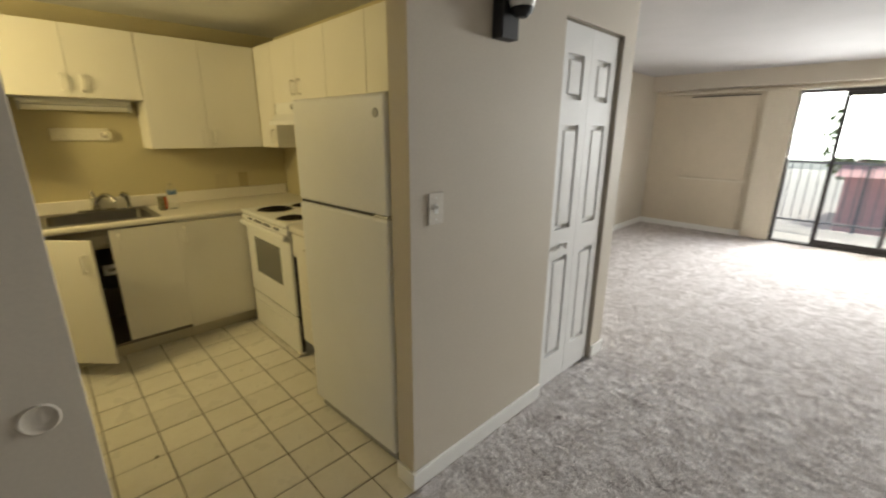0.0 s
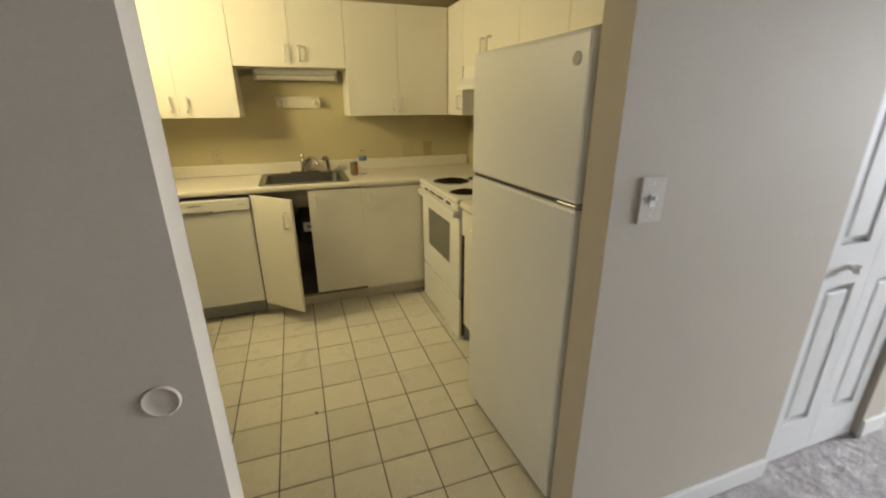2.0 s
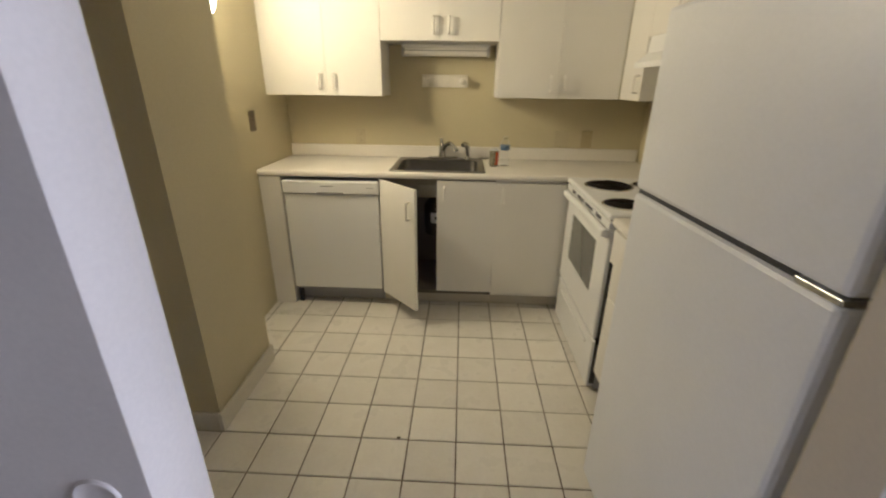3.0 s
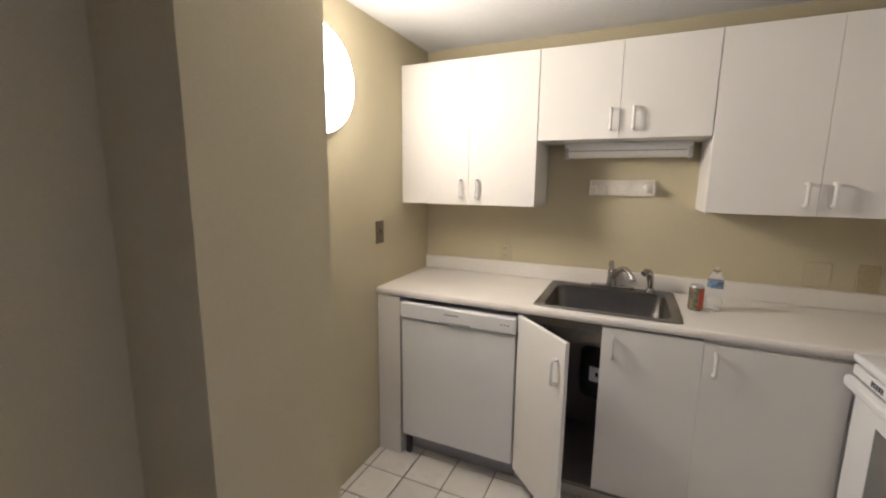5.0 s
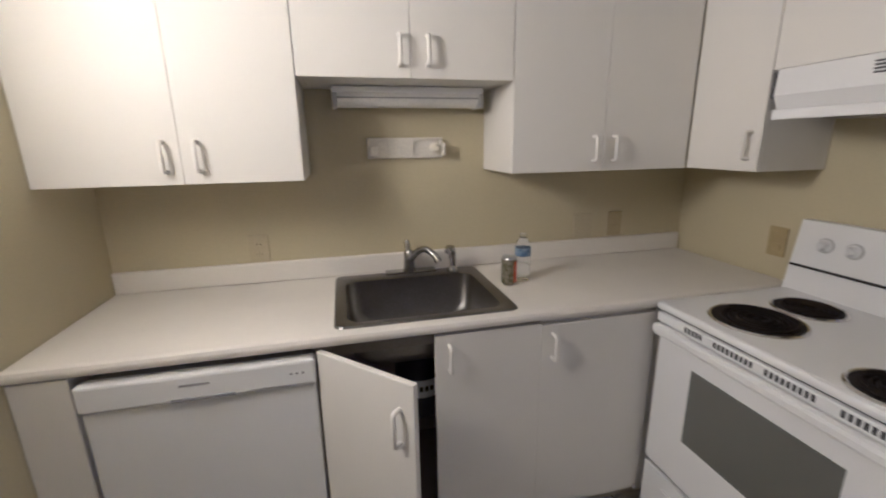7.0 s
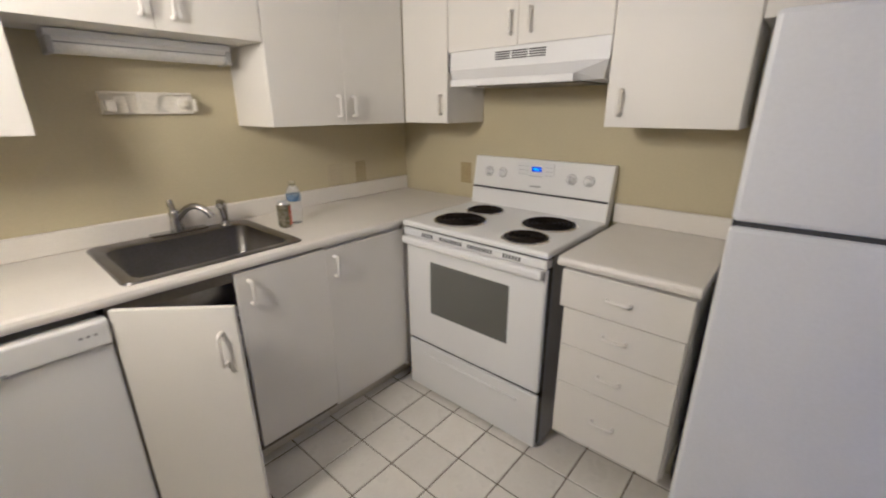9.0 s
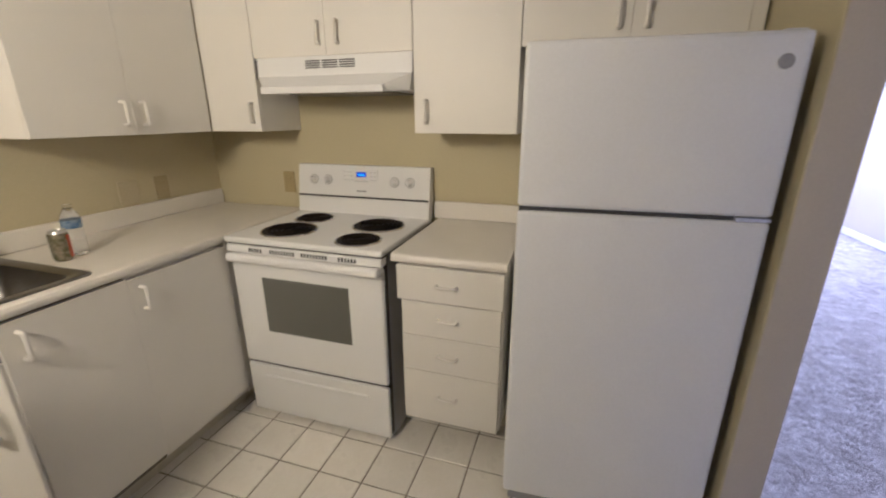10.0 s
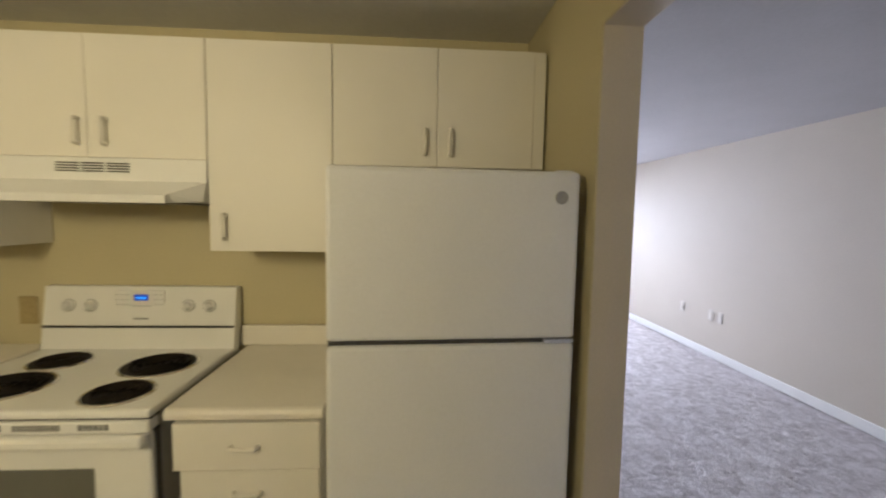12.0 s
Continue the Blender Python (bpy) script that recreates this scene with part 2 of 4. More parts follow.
def prism(bm, outline, axis, a, b):
    """A flat outline pulled from a to b along an axis; the outline lists the other two coordinates in axis order."""
    def put(p, c):
        q = list(p)
        q.insert("xyz".index(axis), c)
        return bm.verts.new(q)
    lo, hi = [put(p, a) for p in outline], [put(p, b) for p in outline]
    k = len(outline)
    for i in range(k):
        bm.faces.new((lo[i], lo[(i + 1) % k], hi[(i + 1) % k], hi[i]))
    bm.faces.new(list(reversed(lo)))
    bm.faces.new(hi)
    return bm


def solid(name, bm, material, origin=(0, 0, 0)):
    o = Vector(origin)
    bmesh.ops.recalc_face_normals(bm, faces=bm.faces)
    for e in bm.edges:
        e.smooth = len(e.link_faces) == 2 and e.calc_face_angle(0) < radians(45)
    for v in bm.verts:
        v.co -= o
    me = bpy.data.meshes.new(name)
    bm.to_mesh(me)
    bm.free()
    me.materials.append(material)
    ob = new(name, me)
    ORIGIN[ob.name] = o
    return ob


def part(name, bm, material, parent, label=""):
    """One mesh under a thing or a part; the mesh is given in the room's coordinates."""
    o = ORIGIN[parent.name]
    ob = solid(name, bm, material, o)
    ob.parent = parent
    return tagged(ob, label)


def thing(name, at, label, category, group=""):
    ob = new(name)
    ob.location = Vector(at) + OFFSET
    ob.empty_display_size = 0.1
    ORIGIN[ob.name] = Vector(at)
    return tagged(ob, label, category, group)


def structure(name, bm, material, label=""):
    return tagged(solid(name, bm, material), label, "", "", "structure")


def pull(parent, p, along, out, length=0.085, depth=0.028, material=None, name="handle"):
    """A D-shaped bar pull centred at p on a face; along: the way of the bar, out: away from the face."""
    p, a, o = Vector(p), Vector(along), Vector(out)
    h, c = length / 2, 0.008
    pts = [p - a * h, p - a * h + o * (depth - c), p - a * (h - 0.003) + o * (depth - 0.003), p - a * (h - c) + o * depth,
           p + a * (h - c) + o * depth, p + a * (h - 0.003) + o * (depth - 0.003), p + a * h + o * (depth - c), p + a * h]
    return part(name, sweep(bmesh.new(), pts, 0.0065, 8), material or LAM, parent, "white bar pull")


# ---- structure ----
KC, LC = 2.20, 2.27
Y0, Y1 = 3.31, 3.412
structure("wall_hall_west", boxes((-1.7, 0.052, Y0, Y1, 0, LC)), HALL, "greige painted hall wall beside the kitchen opening")
structure("wall_hall_east", boxes((0.966, 1.888, Y0, Y1, 0, LC), (2.497, 2.64, Y0, Y1, 0, LC), (1.888, 2.497, Y0, Y1, 1.957, LC), (0.052, 0.966, Y0, Y1, 1.952, LC)), HALL, "greige painted hall wall with switch and closet")
structure("wall_north", boxes((-0.87, 1.80, 5.965, 6.1, 0, KC)), KWALL, "tan painted kitchen wall behind the sink")
structure("wall_east", boxes((1.70, 1.80, Y1, 5.965, 0, KC)), KWALL, "tan painted kitchen wall behind the range")
structure("wall_west", boxes((-0.97, -0.87, Y1, 4.272, 0, KC), (-0.97, -0.545, 4.272, 4.757, 0, KC), (-0.87, -0.783, 4.757, 5.965, 0, KC)), KWALL, "tan painted kitchen wall with a boxed-out column")
structure("wall_kitchen_south", boxes((-0.97, 0.050, Y1, Y1 + 0.004, 0, KC), (0.968, 1.70, Y1, Y1 + 0.004, 0, KC), (0.050, 0.968, Y1, Y1 + 0.004, 1.954, KC)), KWALL, "tan paint on the kitchen side of the hall wall")
structure("wall_closet", boxes((1.79, 2.54, 3.95, 4.0, 0, LC), (1.74, 1.79, Y1 + 0.018, 3.95, 0, LC)), HALL)
structure("wall_return", boxes((2.54, 2.64, Y1, 4.95, 0, LC)), HALL)
structure("wall_living_north", boxes((2.64, 7.47, 4.85, 4.95, 0, LC)), HALL, "cream living room wall")
structure("wall_living_east", boxes((7.32, 7.47, 3.1, 4.85, 0, LC), (7.32, 7.47, 0.59, 0.95, 0, LC), (7.32, 7.47, 0.95, 3.1, 2.0, LC)), PANEL, "cream wall round the sliding patio door")
structure("wall_south", boxes((-1.7, 7.32, 0.59, 0.69, 0, LC)), HALL, "long pale greige wall of hall and living room")
structure("wall_hall_end", boxes((-1.8, -1.7, 0.55, Y1, 0, LC)), HALL)
structure("beam", boxes((7.10, 7.32, 0.69, 4.85, 2.06, LC)), HALL, "cream boxed beam above the patio door")
structure("ceiling_kitchen", boxes((-0.97, 1.79, Y1, 6.1, KC, KC + 0.25)), CEIL, "stippled off-white kitchen ceiling")
structure("ceiling_living", boxes((-1.8, 7.47, 0.55, Y1, LC, LC + 0.1), (1.79, 7.47, Y1, 4.95, LC, LC + 0.1)), LCEIL, "stippled white living room ceiling, greyed in colour for shade")


def baseboard(x0, x1, y0, y1, h=0.085):
    bm = bmesh.new()
    box(bm, x0, x1, y0, y1, 0, h, bev=0.004)
    return bm


B = 0.014
for i, r in enumerate([(0.966 - B, 1.888, Y0 - B, Y0), (0.966 - B, 0.966, Y0, Y1), (2.497, 2.64 + B, Y0 - B, Y0), (2.64, 2.64 + B, Y0, 4.85),
                       (2.64 + B, 7.32, 4.85 - B, 4.85), (7.32 - B, 7.32, 3.42, 4.85 - B), (-1.7, 7.32, 0.69, 0.69 + B), (-1.7, 0.052, Y0 - B, Y0)]):
    structure("baseboard", baseboard(*r), TRIM, "white painted baseboard")
for r in [(-0.545, -0.545 + B, 4.272 - B, 4.757 + B), (-0.87, -0.545, 4.272 - B, 4.272), (-0.783, -0.545, 4.757, 4.757 + B), (-0.87, -0.87 + B, Y1 + 0.004, 4.272 - B)]:
    structure("baseboard", baseboard(*r, h=0.095), BTRIM, "tan painted baseboard in the kitchen")

# carpet: one heaved sheet
def carpet_sheet(x0, x1, y0, y1, step, skip=None):
    verts, faces, ids = [], [], {}
    xs, ys = np.linspace(x0, x1, int((x1 - x0) / step) + 1), np.linspace(y0, y1, int((y1 - y0) / step) + 1)
    for i, x in enumerate(xs):
        for j, y in enumerate(ys):
            a = noise.noise(Vector((x * 9, y * 9, 5.0)))
            w = Vector((x + 0.03 * a, y + 0.03 * noise.noise(Vector((x * 9, y * 9, 9.0))), 0))
            z = 0.0042 * noise.noise(Vector((w.x * 30, w.y * 22, 0))) + 0.0042 * noise.noise(Vector((w.x * 62, w.y * 62, 3))) + 0.004 * a - 0.006
            ids[i, j] = len(verts)
            verts.append((x, y, z))
    for i in range(len(xs) - 1):
        for j in range(len(ys) - 1):
            faces.append((ids[i, j], ids[i + 1, j], ids[i + 1, j + 1], ids[i, j + 1]))
    me = bpy.data.meshes.new("carpet")
    me.from_pydata(verts, [], faces)
    me.materials.append(CARPET)
    me.shade_smooth()
    return tagged(new("carpet", me), "grey-brown shag carpet", "", "", "structure")


carpet_sheet(0.4, 0.978, 1.4, 3.302, 0.012)
carpet_sheet(0.978, 3.6, 1.4, 3.375, 0.012)
carpet_sheet(-1.72, 0.4, 0.61, 3.302, 0.02)
carpet_sheet(0.4, 3.6, 0.61, 1.4, 0.02)
carpet_sheet(3.6, 7.35, 0.61, 4.87, 0.025)
carpet_sheet(2.58, 3.6, 3.375, 4.87, 0.025)
floor = structure("floor", boxes((-0.97, 1.79, 3.299, 6.1, -0.06, -0.004)), GROUT, "off-white square ceramic floor tiles with dark grout")


# ---- cabinets ----
def door_leaf(x0, x1, y0, y1, z0, z1):
    return boxes((x0, x1, y0, y1, z0, z1), bev=0.0014)


T, G = 0.018, 0.0009


def upper_north(x0, x1, z0, z1, splits, handles, label):
    t = thing("wall_cabinet", (x0, 5.995, z0), label, "cabinet", "kitchen wall cabinets")
    f = 5.703
    bm = boxes((x0 + 0.001, x0 + T, f, 5.998, z0, z1), (x1 - T, x1 - 0.001, f, 5.998, z0, z1), (x0 + T, x1 - T, f, 5.998, z0 + 0.002, z0 + T), (x0 + T, x1 - T, f, 5.998, z1 - T, z1), (x0 + T, x1 - T, 5.985, 5.998, z0 + T, z1 - T))
    part("body", bm, LAM, t)
    cuts = [x0] + splits + [x1]
    for a, b, h in zip(cuts, cuts[1:], handles):
        d = part("door", door_leaf(a + G, b - G, f - T, f - 0.001, z0, z1), LAM, t)
        if h:
            pull(d, (h, f - T, z0 + 0.082), (0, 0, 1), (0, -1, 0))
    return t


def upper_east(y0, y1, z0, z1, splits, handles, label, filler=None):
    t = thing("wall_cabinet", (1.685, y0, z0), label, "cabinet", "kitchen wall cabinets")
    f = 1.408
    bm = boxes((f, 1.688, y0 + 0.001, y0 + T, z0, z1), (f, 1.688, y1 - T, y1 - 0.001, z0, z1), (f, 1.688, y0 + T, y1 - T, z0 + 0.002, z0 + T), (f, 1.688, y0 + T, y1 - T, z1 - T, z1), (1.675, 1.688, y0 + T, y1 - T, z0 + T, z1 - T))
    part("body", bm, LAM, t)
    cuts = [y0] + splits + [y1]
    for a, b, h in zip(cuts, cuts[1:], handles):
        if h == "filler":
            part("filler_strip", door_leaf(f - T + 0.004, f - 0.001, a + G, b - G, z0, z1), LAM, t)
            continue
        d = part("door", door_leaf(f - T, f - 0.001, a + G, b - G, z0, z1), LAM, t)
        if h:
            pull(d, (f - T, h, z0 + 0.085), (0, 0, 1), (-1, 0, 0))
    return t


ZT = 2.048
OFFSET = Vector((0, -0.035, 0))
upper_north(-0.781, -0.048, 1.33, ZT, [-0.39], [-0.432, -0.343], "white two-door wall cabinet above the dishwasher")
upper_north(-0.046, 0.657, 1.641, ZT, [0.306], [0.271, 0.361], "short white two-door wall cabinet above the sink")
upper_north(0.659, 1.394, 1.33, ZT, [1.021], [0.978, 1.06], "white two-door wall cabinet in the corner")
OFFSET = Vector((0.007, 0, 0))
upper_east(5.356, 5.648, 1.332, ZT, [], [5.393], "narrow white corner wall cabinet beside the hood")
upper_east(4.596, 5.354, 1.644, ZT, [4.984], [4.923, 5.012], "short white two-door wall cabinet above the range hood")
upper_east(4.174, 4.594, 1.332, ZT, [], [4.541], "white single-door wall cabinet between hood and refrigerator")
upper_east(3.425, 4.172, 1.639, ZT, [3.468, 3.81], ["filler", 3.766, 3.854], "white two-door wall cabinet above the refrigerator")

# base run along the north wall
OFFSET = Vector((0, -0.035, 0))
YF = 5.422


def base_sink():
    t = thing("base_cabinet", (-0.04, 5.99, 0), "white sink base cabinet with one door standing open", "cabinet", "kitchen base cabinets")
    x0, x1 = -0.044, 0.668
    part("body", boxes((x0, x0 + T, YF + T, 5.98, 0.1, 0.872), (x1 - T, x1, YF + T, 5.98, 0.1, 0.872), (x0 + T, x1 - T, YF + T, 5.98, 0.1, 0.118), (x0 + T, x1 - T, 5.965, 5.98, 0.118, 0.70), (x0 + T, x1 - T, YF + T, YF + 2 * T, 0.835, 0.872)), LAMIN, t, "cabinet interior, darkened in colour for shade")
    part("toe_kick", boxes((x0, x1, 5.51, 5.525, 0, 0.1)), BTRIM, t, "tan toe kick board")
    d2 = part("door", door_leaf(0.311, 0.6688, YF, YF + T - 0.001, 0.128, 0.866), LAM, t)
    pull(d2, (0.355, YF, 0.788), (0, 0, 1), (0, -1, 0))
    # the open leaf, hinged at its left edge
    hx, hy, w = -0.040, YF - 0.002, 0.344
    ang = radians(-45.5)
    m = Matrix.Translation((hx, hy, 0)) @ Matrix.Rotation(ang, 4, "Z")
    bm = boxes((0, w, 0, T, 0.11, 0.866), bev=0.0025)
    bm.transform(m)
    d1 = part("door", bm, LAM, t, "white cabinet door standing half open")
    out = (m.to_3x3() @ Vector((0, -1, 0)))
    pull(d1, m @ Vector((w - 0.046, 0, 0.735)), (0, 0, 1), out, length=0.1)
    for z in (0.2, 0.74):
        part("hinge", boxes((-0.03, 0.0, YF + 0.02, YF + 0.06, z, z + 0.04)), CHROME, t)


base_sink()


def base_corner():
    t = thing("base_cabinet", (0.70, 5.99, 0), "white corner base cabinet with a flat door", "cabinet", "kitchen base cabinets")
    x0, x1 = 0.670, 1.105
    part("body", boxes((x0, x1, YF + T, 5.98, 0.1, 0.872)), LAM, t)
    part("filler_strip", boxes((x1, 1.18, YF + 0.006, YF + T, 0.1, 0.872)), LAM, t)
    part("toe_kick", boxes((x0, 1.26, 5.51, 5.525, 0, 0.1)), BTRIM, t, "tan toe kick board")
    d = part("door", door_leaf(x0 - 0.0008, x1 - G, YF, YF + T - 0.001, 0.128, 0.858), LAM, t)
    pull(d, (0.709, YF, 0.782), (0, 0, 1), (0, -1, 0))


base_corner()
end = thing("end_panel", (-0.71, 5.6, 0), "white filler panel between wall and dishwasher", "panel")
part("board", boxes((-0.781, -0.648, YF, 5.98, 0.0, 0.872), bev=0.002), LAM, end)


def dishwasher():
    t = thing("dishwasher", (-0.36, 5.7, 0), "white built-in dishwasher with a slim control strip", "dishwasher")
    x0, x1 = -0.634, -0.047
    part("tub", boxes((x0 + 0.01, x1 - 0.01, YF + 0.03, 5.97, 0.1, 0.845)), GREYP, t)
    part("door", boxes((x0, x1, YF - 0.005, YF + 0.03, 0.128, 0.768), bev=0.006), ENAMEL, t)
    c = part("control_panel", boxes((x0 - 0.002, x1 + 0.002, YF - 0.018, YF + 0.03, 0.774, 0.851), bev=0.008), ENAMEL, t)
    part("pocket_handle", boxes((-0.42, -0.26, YF - 0.021, YF - 0.012, 0.7745, 0.784), bev=0.002), GREYP, c, "dark grip under the control strip")
    part("badge", boxes((-0.395, -0.32, YF - 0.0195, YF - 0.017, 0.818, 0.824)), GREYP, c)
    for k in range(3):
        part("button", boxes((-0.115 + k * 0.016, -0.107 + k * 0.016, YF - 0.0195, YF - 0.017, 0.812, 0.818)), GREYP, c)
    part("toe_panel", boxes((x0 + 0.005, x1 - 0.005, 5.50, 5.52, 0.01, 0.124)), GREYP, t, "grey kick plate")
    part("leg", boxes((x0 + 0.004, x0 + 0.03, 5.452, 5.475, 0.0, 0.1)), DARKG, t)


dishwasher()


def counter_north():
    t = thing("countertop", (0.4, 5.7, 0.872), "off-white laminate countertop with a backsplash lip", "countertop")
    bm = bmesh.new()
    yb, yf, zt, zb = 5.998, 5.413, 0.91, 0.874
    prof = [(yb, zb), (yf + 0.014, zb), (yf + 0.003, zb + 0.005), (yf, zb + 0.015), (yf, zt - 0.014), (yf + 0.004, zt - 0.004), (yf + 0.014, zt), (yb, zt)]
    x0, x1 = -0.781, 1.688
    sx0, sx1, sy0, sy1 = 0.05, 0.585, 5.475, 5.945
    prism(bm, prof, "x", x0, sx0)
    prism(bm, prof, "x", sx1, x1)
    prism(bm, [(sy0, zb)] + prof[1:7] + [(sy0, zt)], "x", sx0, sx1)
    box(bm, sx0, sx1, sy1, yb, zb, zt)
    part("top", bm, COUNTER, t)
    part("backsplash", boxes((x0, x1 - 0.001, 5.976, 5.9985, 0.9105, 0.992), bev=0.006), COUNTER, t)


counter_north()


def drawer_unit():
    t = thing("drawer_cabinet", (1.4, 4.34, 0), "cream-white four-drawer base cabinet beside the range", "cabinet", "kitchen base cabinets")
    y0, y1 = 4.135, 4.548
    part("body", boxes((1.092, 1.64, y0, y1, 0.168, 0.872)), LAM, t)
    part("toe_kick", boxes((1.32, 1.335, y0, y1, 0, 0.168)), BTRIM, t, "tan toe kick board")
    for i, (a, b, f) in enumerate([(0.726, 0.866, 1.05), (0.572, 0.718, 1.062), (0.412, 0.569, 1.062), (0.172, 0.409, 1.062)]):
        d = part("drawer", boxes((f, 1.091, y0 + (0 if i == 0 else 0.006), y1 - (0 if i == 0 else 0.012), a, b), bev=0.0025), LAM, t)
        zc = (0.797, 0.651, 0.490, 0.299)[i]
        pull(d, (f, 4.347, zc), (0, 1, 0), (-1, 0, 0), length=0.075, depth=0.02)
    c = thing("countertop", (1.4, 4.34, 0.872), "short off-white laminate countertop beside the refrigerator", "countertop")
    bm = bmesh.new()
    xf, zt, zb = 1.043, 0.91, 0.874
    prism(bm, [(1.643, zb), (xf + 0.014, zb), (xf + 0.003, zb + 0.005), (xf, zb + 0.015), (xf, zt - 0.014), (xf + 0.004, zt - 0.004), (xf + 0.014, zt), (1.643, zt)], "y", 4.126, 4.566)
    part("top", bm, COUNTER, c)
    part("backsplash", boxes((1.63, 1.6535, 4.126, 4.59, 0.9105, 0.995), bev=0.006), COUNTER, c)


OFFSET = Vector((0.036, 0.014, 0))
drawer_unit()


# ---- range ----
def range_stove():
    t = thing("range", (1.4, 5.0, 0), "white electric coil range with a window in the oven door", "range")
    y0, y1, xf = 4.624, 5.362, 1.125
    part("body", boxes((xf + 0.03, 1.70, y0, y1, 0.012, 0.885)), GREYP, t, "grey painted side panels")
    top = part("cooktop", boxes((1.095, 1.69, y0 - 0.006, y1 + 0.004, 0.885, 0.912), bev=0.01), ENAMEL, t)
    part("front_trim", boxes((1.10, 1.15, y0, y1, 0.842, 0.877), bev=0.006), ENAMEL, t)
    part("shadow_gap", boxes((1.112, 1.16, y0 + 0.001, y1 - 0.001, 0.8775, 0.8848)), DARKG, t, "dark gap under the cooktop")
    d = part("oven_door", boxes((xf - 0.012, xf + 0.03, y0 + 0.004, y1 - 0.004, 0.298, 0.838), bev=0.01), ENAMEL, t)
    part("window", boxes((xf - 0.014, xf - 0.008, 4.784, 5.207, 0.473, 0.734), bev=0.002), OVENGLASS, d, "dark glass oven window")
    h = boxes((xf - 0.05, xf - 0.018, y0 + 0.008, y1 - 0.008, 0.803, 0.842), bev=0.012)
    box(h, xf - 0.03, xf - 0.005, y0 + 0.01, y0 + 0.05, 0.803, 0.835)
    box(h, xf - 0.03, xf - 0.005, y1 - 0.05, y1 - 0.01, 0.803, 0.835)
    part("handle", h, ENAMEL, d, "white full-width oven handle")
    for a, b in ((4.733, 4.824), (4.863, 4.997), (5.016, 5.150), (5.178, 5.251)):
        for i in range(int((b - a) / 0.014)):
            part("vent_slot", boxes((1.0985, 1.101, a + i * 0.014, a + i * 0.014 + 0.008, 0.852, 0.869)), DARKG, t)
    w = part("storage_drawer", boxes((xf - 0.008, xf + 0.03, y0 + 0.004, y1 - 0.004, 0.022, 0.282), bev=0.006), ENAMEL, t)
    part("lip", boxes((xf - 0.016, xf - 0.006, y0 + 0.1, y1 - 0.1, 0.215, 0.232), bev=0.004), ENAMEL, w)
    part("door_gap", boxes((xf + 0.006, xf + 0.0295, y0 + 0.001, y1 - 0.001, 0.27, 0.31), (xf + 0.006, xf + 0.0295, y0 + 0.001, y0 + 0.012, 0.04, 0.84)), DARKG, t, "dark gap round the oven door")
    for y in (y0 + 0.04, y1 - 0.04):
        part("foot", boxes((xf + 0.05, xf + 0.08, y - 0.015, y + 0.015, 0, 0.012)), BLACK, t)
    # backguard with a slanted face
    bg = bmesh.new()
    prism(bg, [(1.634, 0.905), (1.694, 0.905), (1.714, 1.0), (1.714, 1.158), (1.674, 1.158), (1.649, 1.0)], "y", 4.620, 5.368)
    g = part("backguard", bg, ENAMEL, t)
    part("seam", boxes((1.642, 1.650, 4.624, 5.362, 0.996, 1.003)), BLACK, g, "black seam line")

    def on(z):
        return 1.649 + (z - 1.0) / 0.165 * 0.025
    for y in (5.272, 5.188, 4.808, 4.724):
        z = 1.083
        k = part("knob", lathe(bmesh.new(), [(0.021, 0), (0.021, 0.006), (0.016, 0.009), (0.014, 0.024), (0.011, 0.027)], Matrix.Translation((on(z), y, z)) @ Matrix.Rotation(radians(-81), 4, "Y"), 20), ENAMEL, g, "white round control knob")
        # Added ring, its grey drawn for the shade that the knob casts.
        part("skirt", lathe(bmesh.new(), [(0.026, 0), (0.026, 0.0025), (0.022, 0.003)], Matrix.Translation((on(z), y, z)) @ Matrix.Rotation(radians(-81), 4, "Y"), 20), KNOBGREY, k, "added grey ring in place of the shade round the knob")
        part("grip", boxes((on(z) - 0.034, on(z) - 0.02, y - 0.004, y + 0.004, z - 0.013, z + 0.018), bev=0.002), WHITEL, k)
    pz = 1.115
    part("panel", boxes((on(pz) - 0.004, on(pz) + 0.003, 4.90, 5.095, 1.062, 1.145), bev=0.002), ENAMEL, g)
    dsp = part("display", boxes((on(pz) - 0.007, on(pz) - 0.002, 4.965, 5.018, 1.103, 1.128)), BLUE, g, "lit blue clock display")
    bm = bmesh.new()
    for k in range(4):
        box(bm, on(pz) - 0.0085, on(pz) - 0.006, 4.975 + k * 0.0095, 4.9785 + k * 0.0095, 1.110, 1.1195)
    part("digits", bm, CYAN, dsp)
    bm = bmesh.new()
    box(bm, on(pz) - 0.0075, on(pz) - 0.003, 4.955, 5.03, 1.079, 1.083)
    for y in (4.908, 4.93, 5.04, 5.06, 5.08):
        for z in (1.085, 1.105, 1.125):
            box(bm, on(pz) - 0.006, on(pz) - 0.003, y, y + 0.012, z, z + 0.004)
    part("button_row", bm, MARK, g, "pale grey touch pad marks")
    part("badge", boxes((1.650, 1.656, 4.963, 5.018, 1.028, 1.034)), GREYP, g)
    # burners
    for x, y, r in ((1.259, 5.148, 0.105), (1.489, 5.171, 0.078), (1.447, 4.799, 0.105), (1.208, 4.776, 0.078)):
        at = Matrix.Translation((x, y, 0.912))
        b = part("burner", lathe(bmesh.new(), [(r + 0.012, 0.0004), (r + 0.011, 0.0035), (r + 0.004, 0.003), (r * 0.8, 0.0016), (0.02, 0.001)], at, 32), PAN, t, "dark drip pan with a black coil")
        part("trim_ring", lathe_ring(r + 0.011, r + 0.020, 0.0065, at), RING, b, "chrome trim ring")
